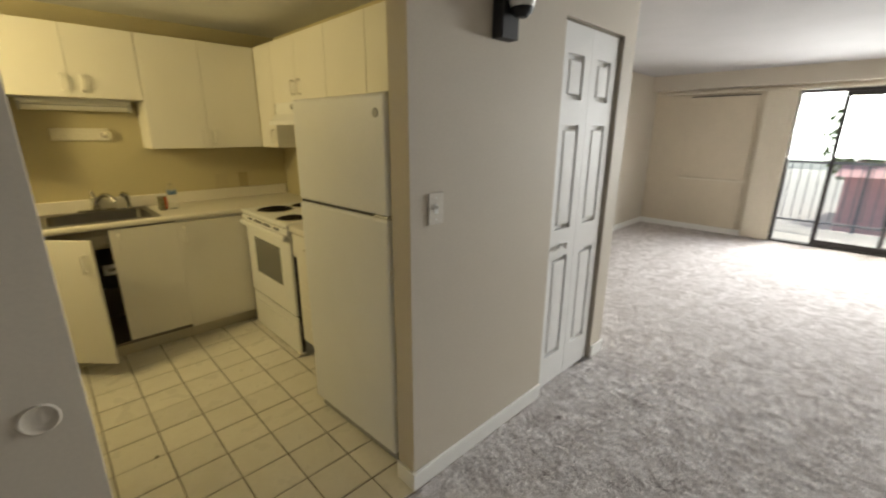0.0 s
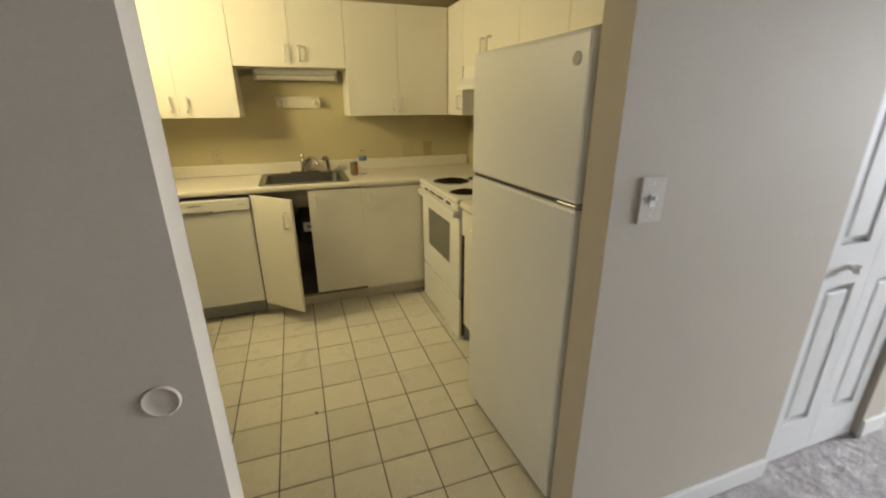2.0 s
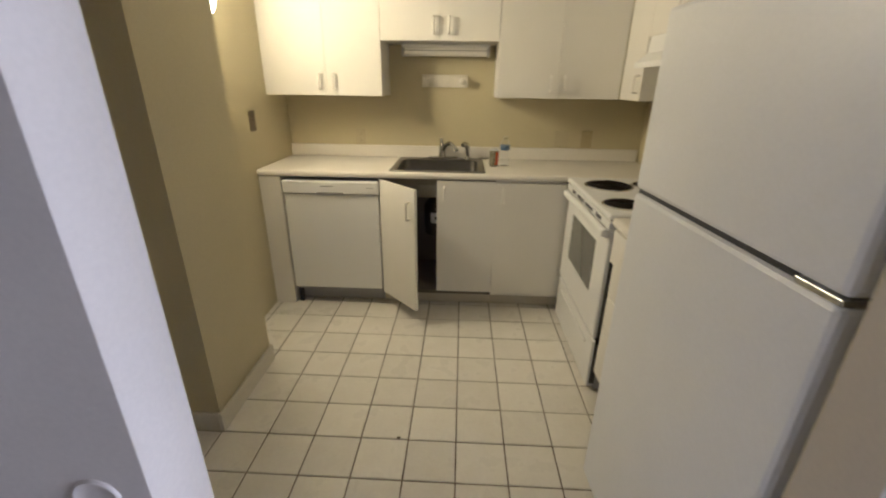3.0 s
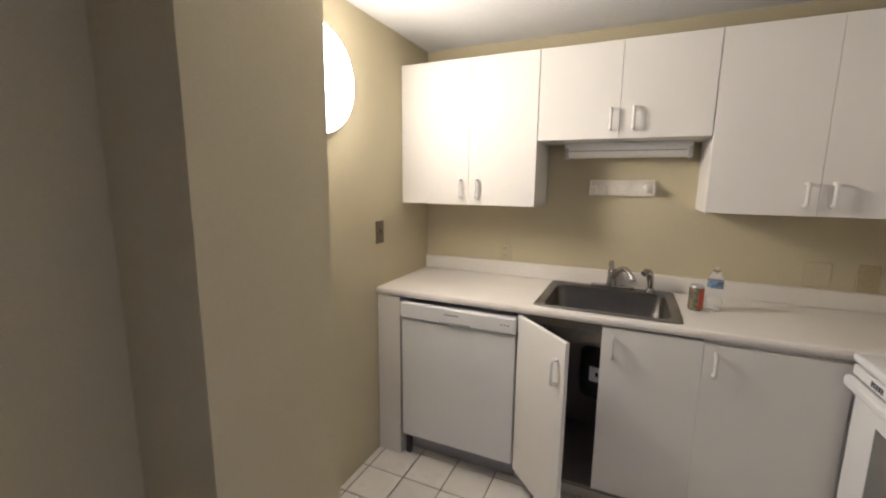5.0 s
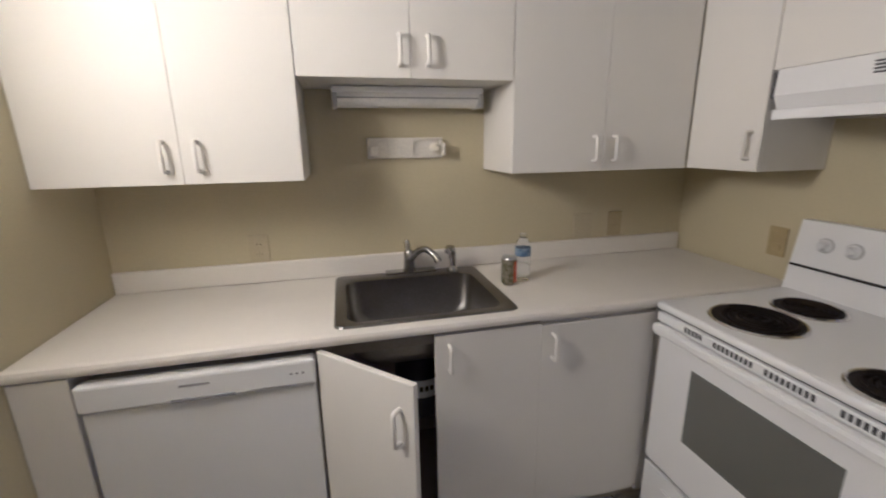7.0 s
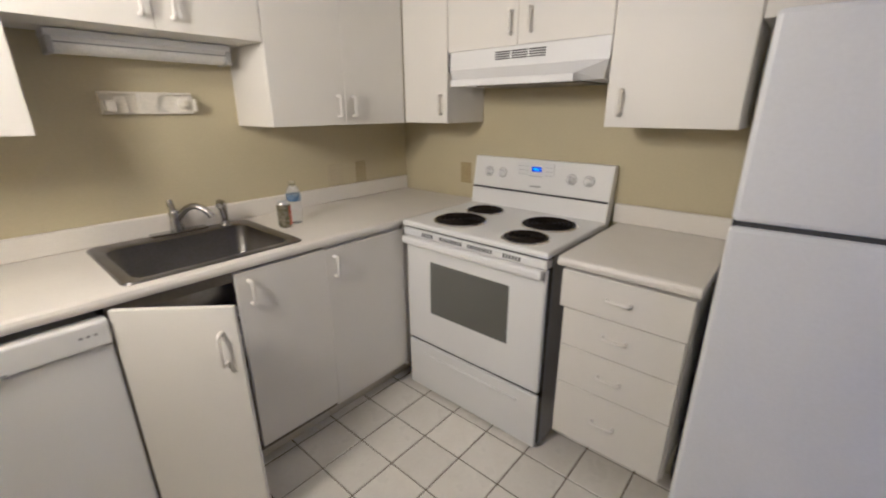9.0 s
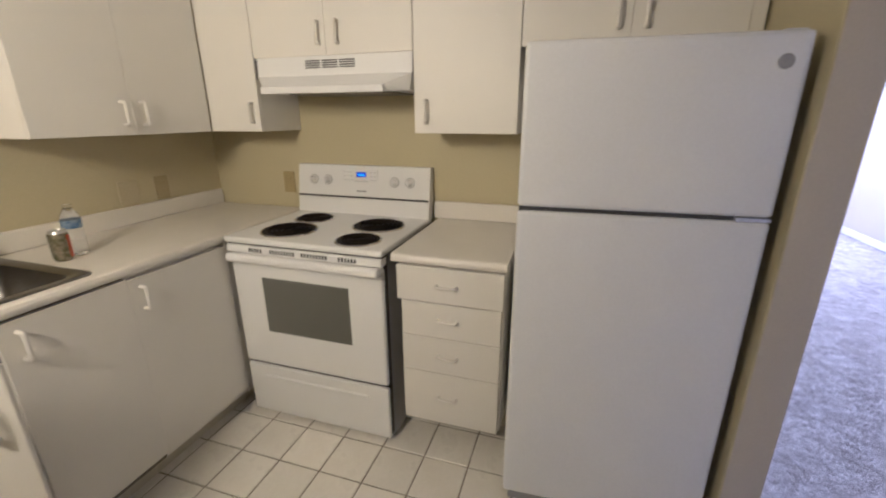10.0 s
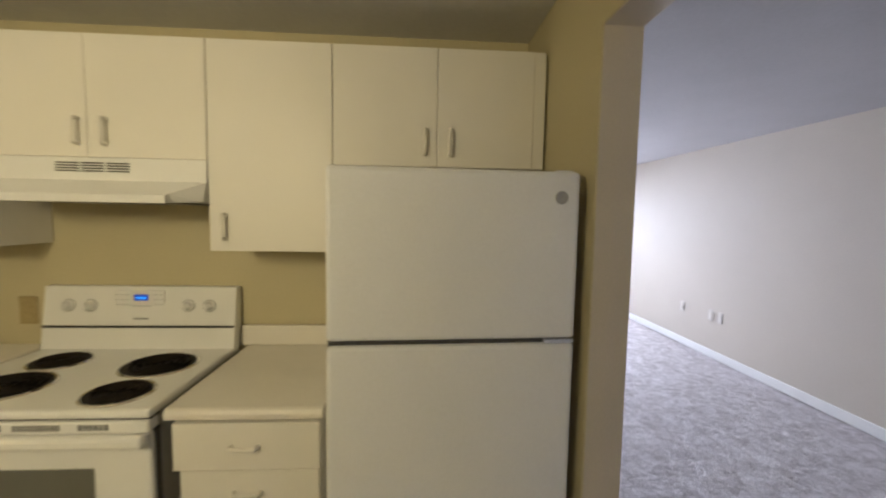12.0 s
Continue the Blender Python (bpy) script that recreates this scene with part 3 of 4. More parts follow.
        pts = [(x + (0.02 + (r - 0.02) * i / 110) * math.cos(i * math.tau / 26), y + (0.02 + (r - 0.02) * i / 110) * math.sin(i * math.tau / 26), 0.9185) for i in range(111)]
        part("coil", sweep(bmesh.new(), pts, 0.0048, 6), COIL, b, "black spiral heating coil")
        part("bracket", boxes((x - r, x + r, y - 0.003, y + 0.003, 0.9125, 0.916), (x - 0.003, x + 0.003, y - r, y + r, 0.9125, 0.916)), COIL, b)


OFFSET = Vector((-0.018, -0.003, 0))
range_stove()


def hood():
    t = thing("range_hood", (1.6, 4.96, 1.5), "white under-cabinet range hood with vent slots", "range hood")
    bm = bmesh.new()
    ya, yb, la, lb = 4.598, 5.338, 4.692, 5.266
    secs = [(1.686, 1.648, ya, yb), (1.392, 1.648, ya, yb), (1.388, 1.572, ya, yb), (1.318, 1.527, la, lb), (1.305, 1.523, la, lb), (1.305, 1.497, la, lb), (1.330, 1.497, la + 0.02, lb - 0.02), (1.40, 1.505, ya + 0.02, yb - 0.02), (1.686, 1.505, ya + 0.02, yb - 0.02)]
    lo = [bm.verts.new((x, a, z)) for x, z, a, b in secs]
    hi = [bm.verts.new((x, b, z)) for x, z, a, b in secs]
    k = len(secs)
    for i in range(k):
        bm.faces.new((lo[i], lo[(i + 1) % k], hi[(i + 1) % k], hi[i]))
    bmesh.ops.triangulate(bm, faces=[bm.faces.new(list(reversed(lo))), bm.faces.new(hi)])
    part("shell", bm, ENAMEL, t)
    bm = bmesh.new()
    for a, b in ((4.852, 4.924), (4.934, 5.006), (5.016, 5.088)):
        for z in (1.60, 1.609, 1.618, 1.627):
            box(bm, 1.3875, 1.3925, a, b, z, z + 0.0045)
    part("vent_grille", bm, DARKG, t, "three groups of dark vent slots")
    part("side_gap", boxes((1.396, 1.46, 5.339, 5.353, 1.565, 1.642)), DARKG, t)
    part("filter", boxes((1.41, 1.66, 4.70, 5.20, 1.497, 1.503)), STEEL, t, "grey mesh filter underneath")


OFFSET = Vector((0.007, 0, -0.005))
hood()


def fridge():
    t = thing("refrigerator", (1.32, 3.76, 0), "white textured top-freezer refrigerator", "refrigerator")
    y0, y1, xf = 3.446, 4.096, 0.962
    part("body", boxes((xf + 0.075, 1.66, y0 + 0.006, y1 - 0.006, 0.03, 1.572), bev=0.004), FRIDGE, t)
    part("gasket", boxes((xf + 0.06, xf + 0.075, y0 + 0.015, y1 - 0.015, 0.08, 1.555)), DARKG, t)
    fz = part("freezer_door", boxes((xf, xf + 0.062, y0, y1, 1.146, 1.587), bev=0.012), FRIDGE, t)
    dr = part("door", boxes((xf, xf + 0.062, y0, y1, 0.07, 1.134), bev=0.012), FRIDGE, t)
    part("seam", boxes((xf + 0.012, xf + 0.06, y0 + 0.006, y1 - 0.004, 1.129, 1.151)), DARKG, t, "dark gap between the doors")
    part("hinge", boxes((xf - 0.001, xf + 0.05, y0 + 0.003, y0 + 0.085, 1.134, 1.145), bev=0.002), ALU, t, "silver middle hinge")
    part("top_hinge", boxes((xf + 0.02, xf + 0.12, y0 + 0.01, y0 + 0.06, 1.5725, 1.592), bev=0.004), FRIDGE, t)
    part("badge", lathe(bmesh.new(), [(0.017, 0), (0.017, 0.0015), (0.015, 0.003)], Matrix.Translation((xf - 0.0005, 3.498, 1.519)) @ Matrix.Rotation(radians(-90), 4, "Y"), 24), GREYP, fz, "round grey maker's badge")
    part("kick_grille", boxes((xf + 0.03, xf + 0.05, y0 + 0.02, y1 - 0.02, 0.012, 0.066)), GREYP, t)
    for y in (y0 + 0.05, y1 - 0.05):
        part("foot", boxes((xf + 0.08, xf + 0.12, y - 0.02, y + 0.02, 0, 0.03)), BLACK, t)
    return t


OFFSET = Vector((-0.004, 0.023, 0))
fridge().rotation_euler.z = radians(3)


# ---- sink ----
OFFSET = Vector((-0.009, -0.035, 0))
def sink():
    t = thing("sink", (0.32, 5.7, 0.72), "single-bowl stainless steel drop-in sink", "sink")
    bm = bmesh.new()

    def ring(x0, x1, y0, y1, z, r, n=6):
        out = []
        for cx, cy, a in ((x1 - r, y1 - r, 0), (x0 + r, y1 - r, 90), (x0 + r, y0 + r, 180), (x1 - r, y0 + r, 270)):
            for k in range(n):
                q = radians(a + 90 * k / (n - 1))
                out.append(bm.verts.new((cx + r * math.cos(q), cy + r * math.sin(q), z)))
        return out
    rings = [ring(0.022, 0.612, 5.449, 5.958, 0.9105, 0.03), ring(0.026, 0.608, 5.453, 5.954, 0.9165, 0.03), ring(0.05, 0.584, 5.478, 5.90, 0.9165, 0.04),
             ring(0.062, 0.572, 5.49, 5.888, 0.910, 0.05), ring(0.07, 0.564, 5.50, 5.878, 0.78, 0.055), ring(0.10, 0.534, 5.53, 5.848, 0.735, 0.06), ring(0.29, 0.345, 5.66, 5.715, 0.728, 0.02)]
    for a, b in zip(rings, rings[1:]):
        k = len(a)
        for i in range(k):
            bm.faces.new((a[i], a[(i + 1) % k], b[(i + 1) % k], b[i])).smooth = True
    bm.faces.new(rings[-1])
    part("bowl", bm, STEEL, t)
    part("drain", lathe(bmesh.new(), [(0.04, 0), (0.04, 0.003), (0.03, 0.004), (0.028, 0.001)], Matrix.Translation((0.3175, 5.69, 0.7295)), 24), CHROME, t)
    f = thing("faucet", (0.33, 5.935, 0.917), "chrome single-lever kitchen faucet", "faucet")
    part("base_plate", boxes((0.225, 0.435, 5.912, 5.958, 0.917, 0.927), bev=0.004), CHROME, f)
    part("body", lathe(bmesh.new(), [(0.026, 0), (0.024, 0.02), (0.021, 0.05), (0.022, 0.075), (0.015, 0.088)], Matrix.Translation((0.325, 5.935, 0.925)), 20), CHROME, f)
    part("lever", sweep(bmesh.new(), [(0.325, 5.935, 0.995), (0.322, 5.938, 1.015), (0.319, 5.943, 1.036), (0.318, 5.946, 1.054)], [0.014, 0.012, 0.013, 0.009], 10), CHROME, f)
    pts = []
    for i in range(17):
        u = i / 16
        pts.append((0.332 + 0.088 * u, 5.928 - 0.105 * u, 0.945 + 0.083 * math.sin(math.pi * (0.08 + 0.74 * u)) ** 0.8))
    pts.append((0.424, 5.818, 0.984))
    part("spout", sweep(bmesh.new(), pts, [0.0135] * 12 + [0.0125] * 4 + [0.0135, 0.0145], 12), CHROME, f)
    s = thing("side_sprayer", (0.505, 5.905, 0.917), "chrome pull-out side sprayer on the sink rim", "sprayer")
    part("collar", lathe(bmesh.new(), [(0.024, 0), (0.022, 0.01), (0.014, 0.022)], Matrix.Translation((0.505, 5.905, 0.917)), 18), CHROME, s)
    part("head", sweep(bmesh.new(), [(0.505, 5.905, 0.935), (0.504, 5.905, 0.965), (0.50, 5.90, 0.995), (0.492, 5.885, 1.018), (0.478, 5.86, 1.026), (0.468, 5.845, 1.018)], [0.011, 0.014, 0.017, 0.018, 0.016, 0.014], 12), CHROME, s)


sink()


def can():
    at = (0.673, 5.70, 0.9105)
    t = thing("drink_can", at, "opened red and green drink can on the counter", "can")
    m = Matrix.Translation(at)
    part("body", lathe(bmesh.new(), [(0.022, 0), (0.028, 0.008), (0.029, 0.012), (0.029, 0.094), (0.0275, 0.101)], m, 24), CANSIL, t, "green and silver printed can wall")
    part("rim", lathe(bmesh.new(), [(0.0275, 0.101), (0.024, 0.109), (0.024, 0.113), (0.022, 0.113), (0.021, 0.109)], m, 24), ALU, t)
    bm = bmesh.new()
    for i in range(10):
        a0, a1 = radians(-75 + 11 * i), radians(-75 + 11 * (i + 1))
        q = [(0.0293 * math.cos(a) + at[0], 0.0293 * math.sin(a) + at[1], z + at[2]) for a, z in ((a0, 0.012), (a1, 0.012), (a1, 0.094), (a0, 0.094))]
        bm.faces.new([bm.verts.new(v) for v in q])
    part("print", bm, RED, t, "red printed band")


can()


def bottle():
    at = (0.744, 5.735, 0.9105)
    t = thing("water_bottle", at, "clear plastic water bottle with a blue label", "bottle")
    m = Matrix.Translation(at)
    part("body", lathe(bmesh.new(), [(0.027, 0), (0.030, 0.006), (0.030, 0.045), (0.028, 0.05), (0.030, 0.055), (0.030, 0.136), (0.023, 0.155), (0.012, 0.170), (0.011, 0.174)], m, 24), PET, t)
    part("label", lathe(bmesh.new(), [(0.0302, 0.100), (0.0306, 0.101), (0.0306, 0.130), (0.0302, 0.131)], m, 24), LABELB, t, "blue and white paper label")
    part("cap", lathe(bmesh.new(), [(0.0135, 0.171), (0.0135, 0.184), (0.012, 0.186)], m, 20), PET, t, "clear cap")


bottle()


def towel_holder():
    t = thing("wall_bracket", (0.334, 5.998, 1.42), "ivory plastic paper-towel holder bracket on the wall", "holder")
    y, z0, z1 = 5.999, 1.383, 1.463
    part("plate", boxes((0.182, 0.487, y - 0.006, y, z0, z1), bev=0.002), IVORY, t)
    part("rim", boxes((0.182, 0.30, y - 0.020, y - 0.005, z1 - 0.009, z1), (0.182, 0.487, y - 0.016, y - 0.005, z0, z0 + 0.007),
                      (0.182, 0.190, y - 0.020, y - 0.005, z0 + 0.007, z1 - 0.009), (0.372, 0.487, y - 0.020, y - 0.005, z1 - 0.009, z1),
                      (0.480, 0.487, y - 0.020, y - 0.005, z0 + 0.007, z1 - 0.009), bev=0.0015), IVORY, t, "raised ivory rim")
    bm = bmesh.new()
    arc = [(0.400 - 0.040 * math.cos(radians(a)), 1.421 + 0.036 * math.sin(radians(a))) for a in range(-90, 91, 15)]
    prism(bm, [(0.30, z0 + 0.007), (0.400, z0 + 0.007)] + arc[1:-1] + [(0.400, z1 - 0.001), (0.30, z1 - 0.001)], "y", y - 0.018, y - 0.005)
    part("web", bm, IVORY, t, "curved ivory web between the two recesses")
    part("spindle_block", boxes((0.190, 0.222, y - 0.052, y - 0.005, 1.392, 1.432), bev=0.006), IVORY, t)
    part("brace", prism(bmesh.new(), [(y - 0.006, 1.445), (y - 0.030, 1.388), (y - 0.006, 1.388)], "x", 0.225, 0.262), IVORY, t)
    part("spindle_knob", lathe(bmesh.new(), [(0.021, 0), (0.019, 0.016), (0.013, 0.034), (0.008, 0.038)], Matrix.Translation((0.455, y - 0.006, 1.421)) @ Matrix.Rotation(radians(90), 4, "X"), 18), IVORY, t)
    part("end_arm", boxes((0.479, 0.490, y - 0.058, y - 0.004, 1.392, 1.440), bev=0.004), IVORY, t)


towel_holder()


def tube_light():
    t = thing("under_cabinet_light", (0.335, 5.9, 1.6), "unlit white fluorescent strip light under the cabinet", "light fixture")
    part("housing", boxes((0.062, 0.622, 5.868, 5.985, 1.618, 1.6405), bev=0.004), ENAMEL, t)
    bm = bmesh.new()
    arc = [(5.922 - 0.046 * math.cos(radians(a)), 1.606 - 0.036 * math.sin(radians(a))) for a in range(0, 181, 15)]
    prism(bm, [(5.876, 1.618)] + arc + [(5.968, 1.618)], "x", 0.078, 0.604)
    part("diffuser", bm, FROST, t, "frosted white wrap-round cover")
    part("cover_seam", boxes((0.079, 0.603, 5.8735, 5.878, 1.600, 1.604)), GREYP, t, "grey seam along the cover")
    for x in (0.062, 0.604):
        part("end_cap", boxes((x, x + 0.018, 5.868, 5.975, 1.568, 1.6185), bev=0.004), KNOBGREY, t, "grey end cap")


tube_light()


def wall_plate(kind, at, out, label, material, inner, w=0.072, h=0.116):
    """A cover plate facing out ('x', '-x', '-y'), with a toggle or two sockets."""
    t = thing(kind, at, label, "switch" if "switch" in kind else "outlet")
    side = {"x": Matrix.Rotation(radians(90), 4, "Z"), "-x": Matrix.Rotation(radians(-90), 4, "Z"), "-y": Matrix(), "y": Matrix.Rotation(radians(180), 4, "Z")}[out]
    m = Matrix.Translation(at) @ side

    def put(name, bm, material, parent, label=""):
        bm.transform(m)
        return part(name, bm, material, parent, label)
    p = put("plate", boxes((-w / 2, w / 2, -0.006, -0.0005, -h / 2, h / 2), bev=0.003), material, t)
    if "switch" in kind:
        put("slot", boxes((-0.009, 0.009, -0.0075, -0.005, -0.017, 0.017)), inner, p)
        put("toggle", boxes((-0.005, 0.005, -0.018, -0.006, 0.0, 0.012), bev=0.002), inner, p)
    else:
        for z in (-0.021, 0.021):
            s = put("socket", boxes((-0.017, 0.017, -0.008, -0.005, z - 0.014, z + 0.014), bev=0.003), inner, p)
            put("slots", boxes((-0.0075, -0.0055, -0.0085, -0.0075, z - 0.004, z + 0.005), (0.0055, 0.0075, -0.0085, -0.0075, z - 0.004, z + 0.005)), inner if inner in (PLATE2, PLATE3) else DARKG, s)
    for z in ((-0.04, 0.04) if "switch" in kind else (0.0,)):
        put("screw", lathe(bmesh.new(), [(0.004, 0), (0.003, 0.001)], Matrix.Translation((0, -0.006, z)) @ Matrix.Rotation(radians(90), 4, "X"), 8), inner, p)
    return t


OFFSET = Vector((0, 0, 0))
wall_plate("light_switch", (1.085, Y0, 1.185), "-y", "white light switch plate on the hall wall", SWPLATE, TRIM, 0.075, 0.115)
wall_plate("light_switch", (-0.783, 5.417, 1.19), "x", "brown metal light switch plate on the kitchen wall", BRONZE, BRONZE)
wall_plate("wall_outlet", (-0.268, 5.965, 1.045), "-y", "tan painted outlet with open slots above the counter", PLATE, PLATE)
wall_plate("wall_outlet", (1.325, 5.965, 1.055), "-y", "tan painted outlet in the corner", PLATE2, PLATE2)
wall_plate("wall_outlet", (1.70, 5.47, 1.05), "-x", "golden-tan painted outlet beside the range", PLATE3, PLATE3)
wall_plate("wall_outlet", (-0.783, 4.994, 0.486), "x", "yellowish-tan painted outlet low on the kitchen wall", PLATE2, PLATE2)
blank = thing("blank_plate", (1.15, 5.965, 1.055), "tan painted blank cover plate above the counter", "cover plate")
part("plate", boxes((1.105, 1.20, 5.959, 5.9645, 1.0, 1.11), bev=0.002), PLATE, blank)
for x in (4.14, 4.00, 4.62):
    wall_plate("wall_outlet", (x, 0.69, 0.455), "y", "off-white outlet on the living room wall", SWPLATE, IVORY)


def globe():
    t = thing("wall_globe_light", (-0.783, 4.975, 1.843), "lit round frosted glass wall light", "light fixture")
    m = Matrix.Translation((-0.782, 4.975, 1.843)) @ Matrix.Rotation(radians(90), 4, "Y")
    part("base", lathe(bmesh.new(), [(0.205, 0), (0.212, 0.01), (0.212, 0.024), (0.2, 0.028)], m, 40), TRIM, t)
    prof = [(0.206 * math.cos(radians(a)), 0.0285 + 0.05 * math.sin(radians(a))) for a in range(0, 90, 8)] + [(0.002, 0.0785)]
    part("diffuser", lathe(bmesh.new(), prof, m, 40), GLOBE, t, "glowing white glass dome").visible_shadow = False


globe()


# ---- hall ----
def bumper():
    t = thing("door_bumper", (-0.024, Y0, 0.884), "round white doorstop disc on the hall wall", "doorstop")
    part("disc", lathe(bmesh.new(), [(0.034, 0), (0.0335, 0.002), (0.031, 0.004), (0.027, 0.0025), (0.024, 0.001), (0.01, 0.0008)], Matrix.Translation((-0.024, Y0, 0.884)) @ Matrix.Rotation(radians(90), 4, "X"), 32), HALL, t)


bumper()


def bifold():
    t = thing("bifold_door", (2.175, 3.33, 0), "white six-panel bifold closet door", "door")
    x0, x1 = 1.893, 2.468
    mid = (x0 + x1) / 2
    for i, (a, b) in enumerate(((x0, mid - 0.001), (mid + 0.001, x1))):
        y0 = 3.328
        z0, z1 = 0.018, 1.945
        rails = [z0, 0.20, 0.80, 0.955, 1.49, 1.61, 1.815, z1]
        s = 0.066
        bm = boxes((a, b, y0 + 0.02, y0 + 0.035, z0, z1), (a, a + s, y0, y0 + 0.02, z0, z1), (b - s, b, y0, y0 + 0.02, z0, z1))
        for k in (0, 2, 4, 6):
            box(bm, a + s, b - s, y0, y0 + 0.02, rails[k], rails[k + 1])
        leaf = part("leaf", bm, DOORW, t)
        for k in (1, 3, 5):
            part("raised_panel", boxes((a + s + 0.021, b - s - 0.021, y0 + 0.001, y0 + 0.021, rails[k] + 0.024, rails[k + 1] - 0.024), bev=0.007), DOORW, leaf)
        if i == 0:
            part("knob", lathe(bmesh.new(), [(0.012, 0), (0.009, 0.012), (0.018, 0.02), (0.018, 0.03), (0.012, 0.036)], Matrix.Translation((2.045, y0, 0.868)) @ Matrix.Rotation(radians(90), 4, "X"), 20), ENAMEL, leaf, "small white knob")
    part("track", boxes((1.89, 2.495, 3.33, 3.37, 1.942, 1.957)), BRONZE, t, "dark top track")


bifold()


def sconce():
    t = thing("wall_sconce", (1.42, Y0, 1.8), "black wall sconce with a frosted glass shade", "wall light")
    part("bracket", boxes((1.37, 1.47, Y0 - 0.05, Y0 - 0.0005, 1.787, 1.98), bev=0.004), BLACK, t)
    part("cup", lathe(bmesh.new(), [(0.02, -0.03), (0.036, -0.016), (0.041, 0.0), (0.038, 0.004)], Matrix.Translation((1.435, Y0 - 0.085, 1.885)), 20), BLACK, t)
    part("shade", lathe(bmesh.new(), [(0.042, 0), (0.05, 0.03), (0.055, 0.15), (0.05, 0.155)], Matrix.Translation((1.435, Y0 - 0.085, 1.887)), 20), FROST, t, "frosted white glass shade")


sconce()


# ---- living room end ----
OFFSET = Vector((0.02, 0, 0))
def patio():
    t = thing("sliding_door", (7.37, 2.0, 0), "dark-framed sliding glass patio door, partly open", "door")
    part("frame", boxes((7.31, 7.44, 3.06, 3.1, 0, 1.99), (7.31, 7.44, 0.95, 0.99, 0, 1.99), (7.31, 7.44, 0.99, 3.06, 1.955, 1.99), (7.31, 7.44, 0.99, 3.06, 0.0, 0.02)), BRONZF, t)
    for a, b, x in ((1.56, 2.65, 7.34), (0.99, 2.02, 7.40)):
        s = part("sash", boxes((x, x + 0.035, a, a + 0.05, 0.02, 1.955), (x, x + 0.035, b - 0.05, b, 0.02, 1.955), (x, x + 0.035, a + 0.05, b - 0.05, 0.02, 0.09), (x, x + 0.035, a + 0.05, b - 0.05, 1.90, 1.955)), BRONZF, t)
        g = part("pane", boxes((x + 0.015, x + 0.021, a + 0.05, b - 0.05, 0.09, 1.90)), GLASS, s)
        g.visible_shadow = False


patio()


def blinds():
    t = thing("vertical_blinds", (7.22, 3.25, 0), "cream vertical blinds drawn to one side", "blinds")
    part("headrail", boxes((7.19, 7.25, 0.75, 4.8, 2.0, 2.028), bev=0.004), BLIND, t, "cream headrail")
    for k in range(9):
        y = 3.085 + k * 0.036
        bm = bmesh.new()
        x = 7.205 + 0.006 * (k % 2)
        prism(bm, [(x, y), (x - 0.008, y + 0.022), (x, y + 0.046), (x + 0.003, y + 0.046), (x - 0.005, y + 0.022), (x + 0.003, y)], "z", 0.03, 1.998)
        part("slat", bm, BLIND, t)


blinds()
pan = thing("wall_panel", (7.29, 3.9, 0.0), "cream flush panel with a ledge rail and top groove", "panel")
part("board", boxes((7.284, 7.2995, 3.50, 4.34, 0.09, 1.955), bev=0.003), PANEL, pan)
part("ledge", boxes((7.262, 7.284, 3.48, 4.36, 0.77, 0.80), bev=0.004), BLIND, pan)
part("groove", boxes((7.280, 7.2995, 3.50, 4.34, 1.958, 1.970)), DARKG, pan)

# ---- outside ----
OFFSET = Vector((0, 0, 0))
structure("ground", boxes((7.47, 400, -300, 300, -3.2, -3.0)), CONC, "pale paved ground beyond the balcony")
structure("balcony_floor", boxes((7.47, 9.0, 0.0, 4.6, -0.2, -0.03)), CONC, "pale concrete balcony slab")


# Added glowing sheet that whitens the low sky behind the balcony.
structure("backdrop", boxes((90, 90.5, -90, 60, -3.0, 30)), SKYGLOW, "added glowing backdrop for overexposed sky and pale distance")


def railing():
    t = thing("balcony_railing", (8.9, 2.0, -0.03), "dark metal balcony railing", "railing")
    part("top_rail", boxes((8.88, 8.93, 0.0, 4.6, 1.0, 1.045)), RAIL, t)
    part("bottom_rail", boxes((8.89, 8.92, 0.0, 4.6, 0.07, 0.1)), RAIL, t)
    for k in range(5):
        part("post", boxes((8.885, 8.925, 0.02 + k * 1.12, 0.06 + k * 1.12, -0.03, 1.0)), RAIL, t)
    for k in range(38):
        part("baluster", boxes((8.899, 8.911, 0.1 + k * 0.118, 0.112 + k * 0.118, 0.1, 1.0)), RAIL, t)


railing()


def house():
    t = thing("carport", (30, -6, -3.0), "low red-sided building across the lawn", "building")
    part("wall", boxes((26, 34, -20, 3.1, -3.0, -0.35)), REDWOOD, t)
    bm = bmesh.new()
    prism(bm, [(25.4, -0.35), (34.6, -0.35), (30, 0.15)], "y", -20.5, 3.4)
    part("roof", bm, REDWOOD, t)
    for k in range(6):
        w = part("window", boxes((25.93, 26.0, -18 + k * 3.5, -16.6 + k * 3.5, -1.9, -0.8)), TRIM, t)
        part("pane", boxes((25.91, 25.93, -17.9 + k * 3.5, -16.7 + k * 3.5, -1.8, -0.9)), OVENGLASS, w)


house()


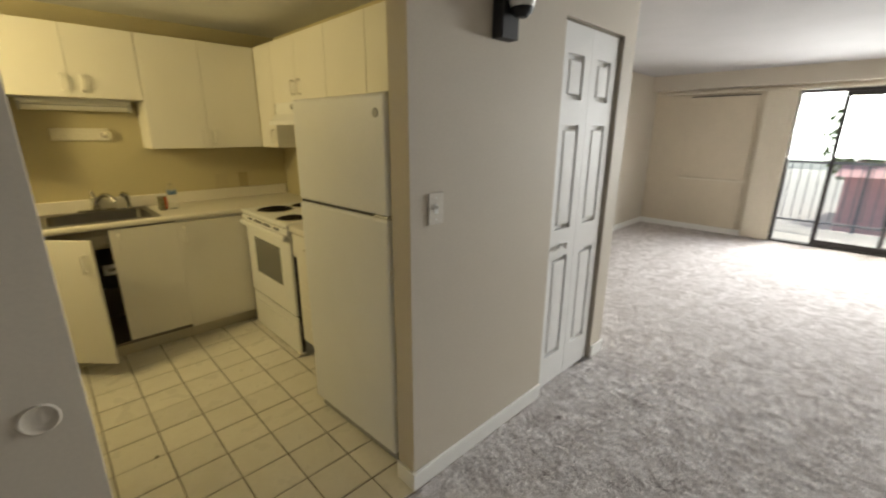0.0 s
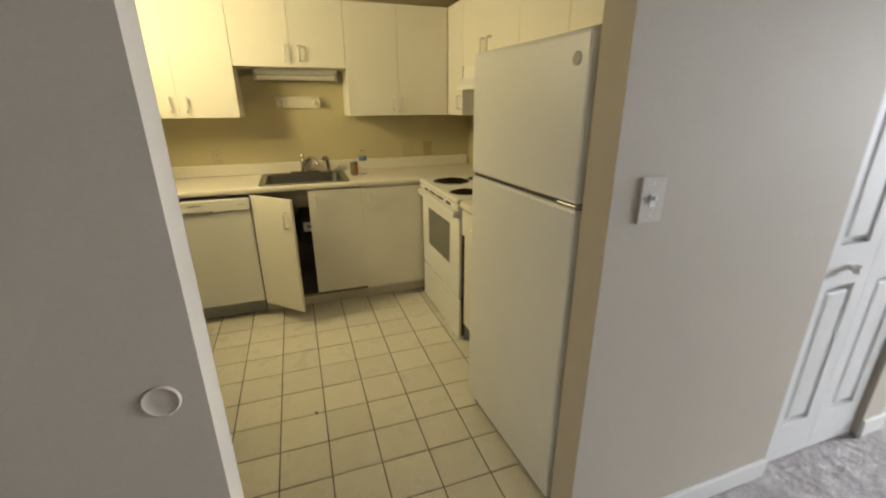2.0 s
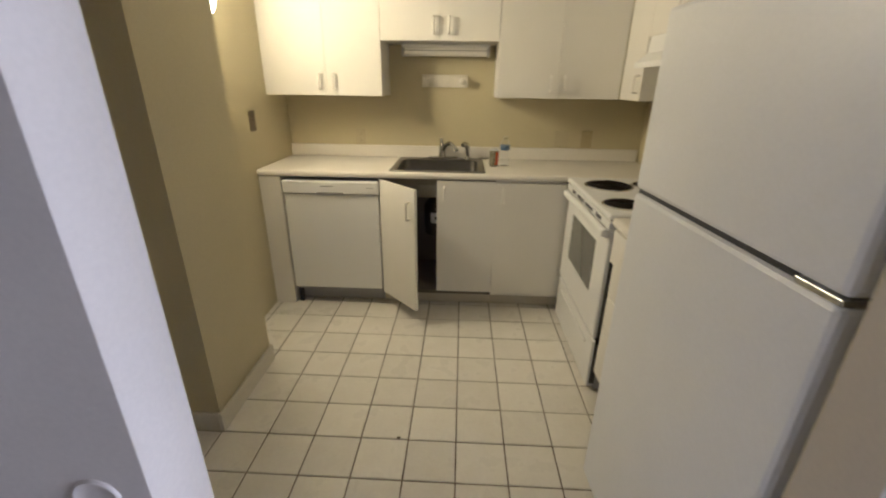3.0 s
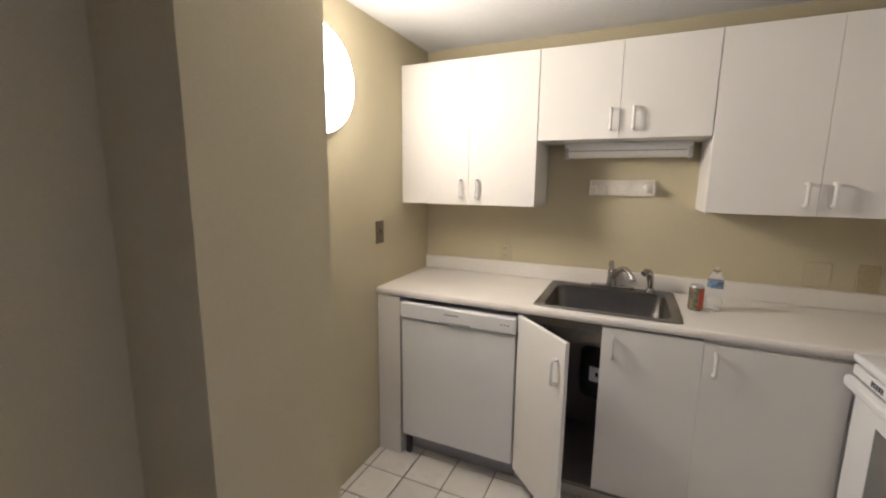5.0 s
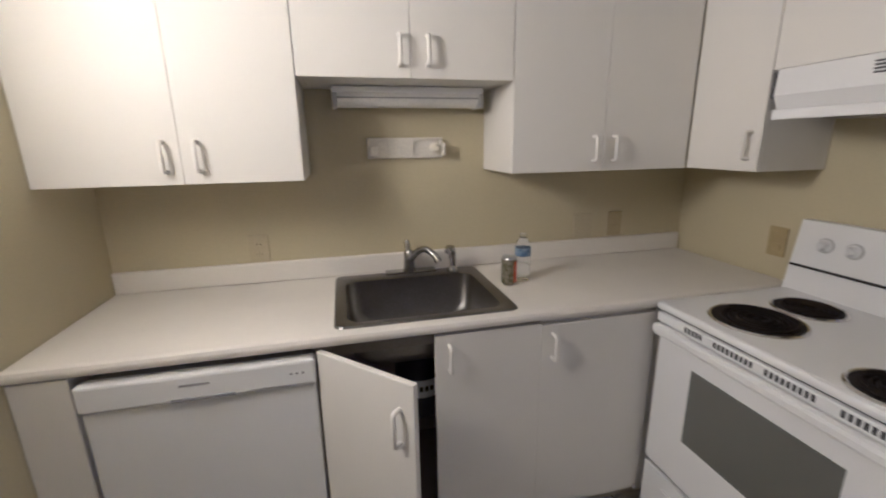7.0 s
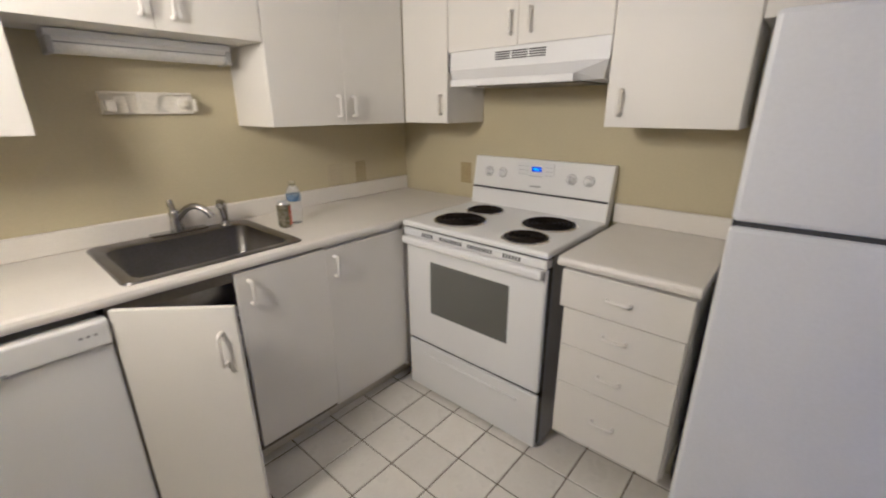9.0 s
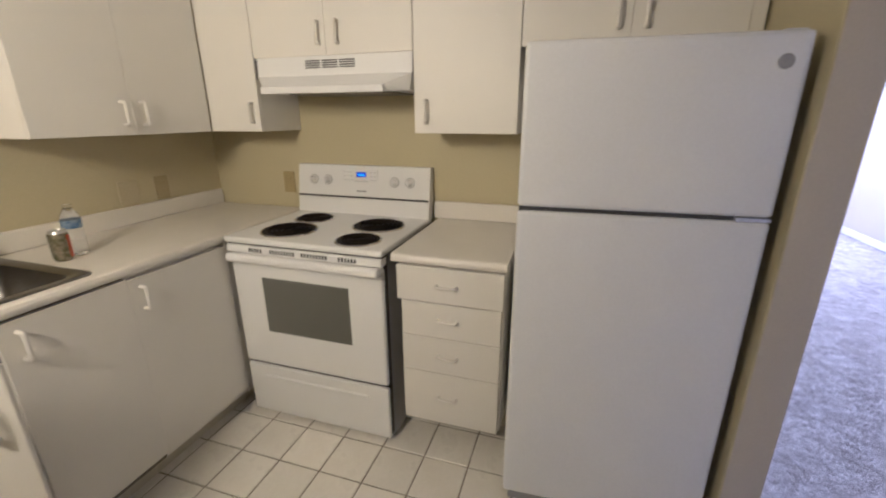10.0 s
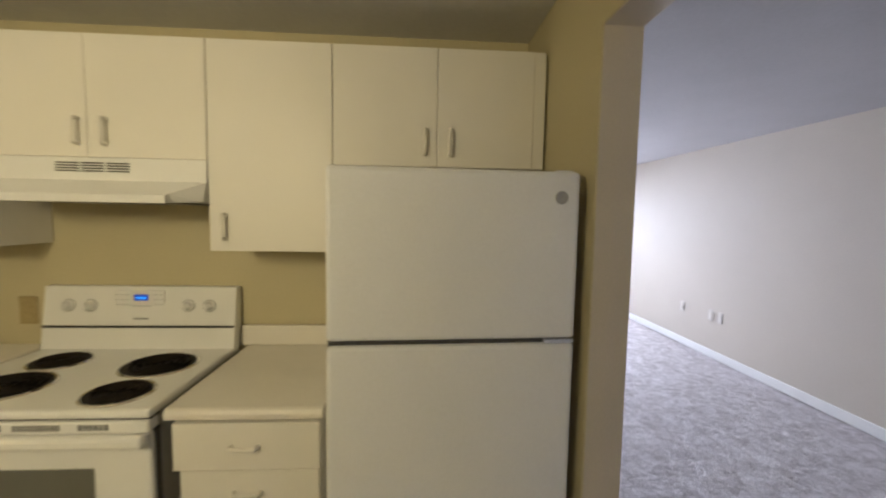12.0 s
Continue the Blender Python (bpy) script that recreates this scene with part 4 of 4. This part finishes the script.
def tree(x, y, h, seed):
    rng = random.Random(seed)
    t = thing("tree", (x, y, -3.0), "leafy green tree across the lawn", "tree", "trees across the lawn")
    part("trunk", sweep(bmesh.new(), [(x, y, -3), (x + 0.1, y, -1.5), (x, y + 0.1, h * 0.4), (x, y, h * 0.8)], [0.25, 0.2, 0.14, 0.05], 8), BARK, t)
    bm = bmesh.new()
    for k in range(900):
        a, u, r = rng.random() * math.tau, rng.random(), rng.random() ** 0.5
        c = Vector((x + math.cos(a) * r * 2.0 * math.sin(math.pi * (0.15 + 0.8 * u)), y + math.sin(a) * r * 2.0 * math.sin(math.pi * (0.15 + 0.8 * u)), -0.8 + u * h))
        m = Matrix.Translation(c) @ Euler((rng.random() * 6, rng.random() * 6, rng.random() * 6)).to_matrix().to_4x4()
        s = 0.12 + 0.14 * rng.random()
        bm.faces.new([bm.verts.new(m @ Vector(p)) for p in ((-s, 0, 0), (0, -s * 0.5, 0.02), (s, 0, 0), (0, s * 0.5, 0.02))])
    part("crown", bm, LEAF, t)


tree(21, 6.7, 6.5, 2)
tree(30, 2.6, 4.6, 3)


# ---- under the sink ----
OFFSET = Vector((0, -0.035, 0))
def disposal():
    t = thing("garbage_disposal", (0.30, 5.69, 0.4), "black garbage disposal unit under the sink", "disposal")
    m = Matrix.Translation((0.30, 5.69, 0.43))
    part("body", lathe(bmesh.new(), [(0.05, 0), (0.085, 0.02), (0.092, 0.1), (0.088, 0.22), (0.06, 0.25), (0.045, 0.3)], m, 24), BLACK, t)
    bm = bmesh.new()
    for i in range(8):
        a0, a1 = radians(-115 + 9 * i), radians(-106 + 9 * i)
        bm.faces.new([bm.verts.new((0.30 + 0.0935 * math.cos(a), 5.69 + 0.0935 * math.sin(a), z)) for a, z in ((a0, 0.54), (a1, 0.54), (a1, 0.61), (a0, 0.61))])
    label = part("label", bm, WHITEL, t, "white sticker with dark print")
    bm = bmesh.new()
    for i, (a0, a1, z0, z1) in enumerate(((-98, -90, 0.565, 0.585), (-86, -78, 0.565, 0.585), (-74, -66, 0.565, 0.585), (-108, -62, 0.548, 0.553))):
        bm.faces.new([bm.verts.new((0.30 + 0.0942 * math.cos(radians(a)), 5.69 + 0.0942 * math.sin(radians(a)), z)) for a, z in ((a0, z0), (a1, z0), (a1, z1), (a0, z1))])
    part("print", bm, BLACK, label, "dark printed bars")
    part("pipe", sweep(bmesh.new(), [(0.38, 5.69, 0.6), (0.45, 5.70, 0.6), (0.47, 5.72, 0.5), (0.47, 5.8, 0.42), (0.47, 5.95, 0.42)], 0.02, 10), PIPE, t)


disposal()

# floor tiles, last
PX, PY, GAP = 0.2025, 0.195, 0.0055
h = (PX - GAP) / 2


def tile_block(half_y):
    tb = bmesh.new()
    box(tb, -h, h, -half_y, half_y, -0.006, 0.0, bev=0.0022, seg=1)
    me = bpy.data.meshes.new("tile")
    tb.to_mesh(me)
    tb.free()
    me.materials.append(TILE)
    return me


tile_mesh, cut_tile = tile_block((PY - GAP) / 2), tile_block(0.0875)
for i in range(-5, 9):
    for j in range(-4, 10):
        cx, cy = 0.060 + (i + 0.5) * PX, 4.068 + (j + 0.5) * PY
        if cy < 3.36 or cy > 5.75 or cx < -0.98 or cx > 1.69:
            continue
        ob = new("tile", cut_tile if j == -4 else tile_mesh)
        ob.location = (cx, 3.391 if j == -4 else cy, random.uniform(-0.0008, 0.0006))
        ob.rotation_euler = (random.uniform(-0.002, 0.002), random.uniform(-0.002, 0.002), 0)
        ob.parent = floor
OFFSET = Vector((0, 0, 0))
spot = thing("debris", (0.221, 4.267, 0.0), "small dark crumb on the floor tiles", "debris")
part("crumb", lathe(bmesh.new(), [(0.006, 0), (0.009, 0.003), (0.005, 0.006)], Matrix.Translation((0.221, 4.267, 0.0)), 7), BRONZE, spot)
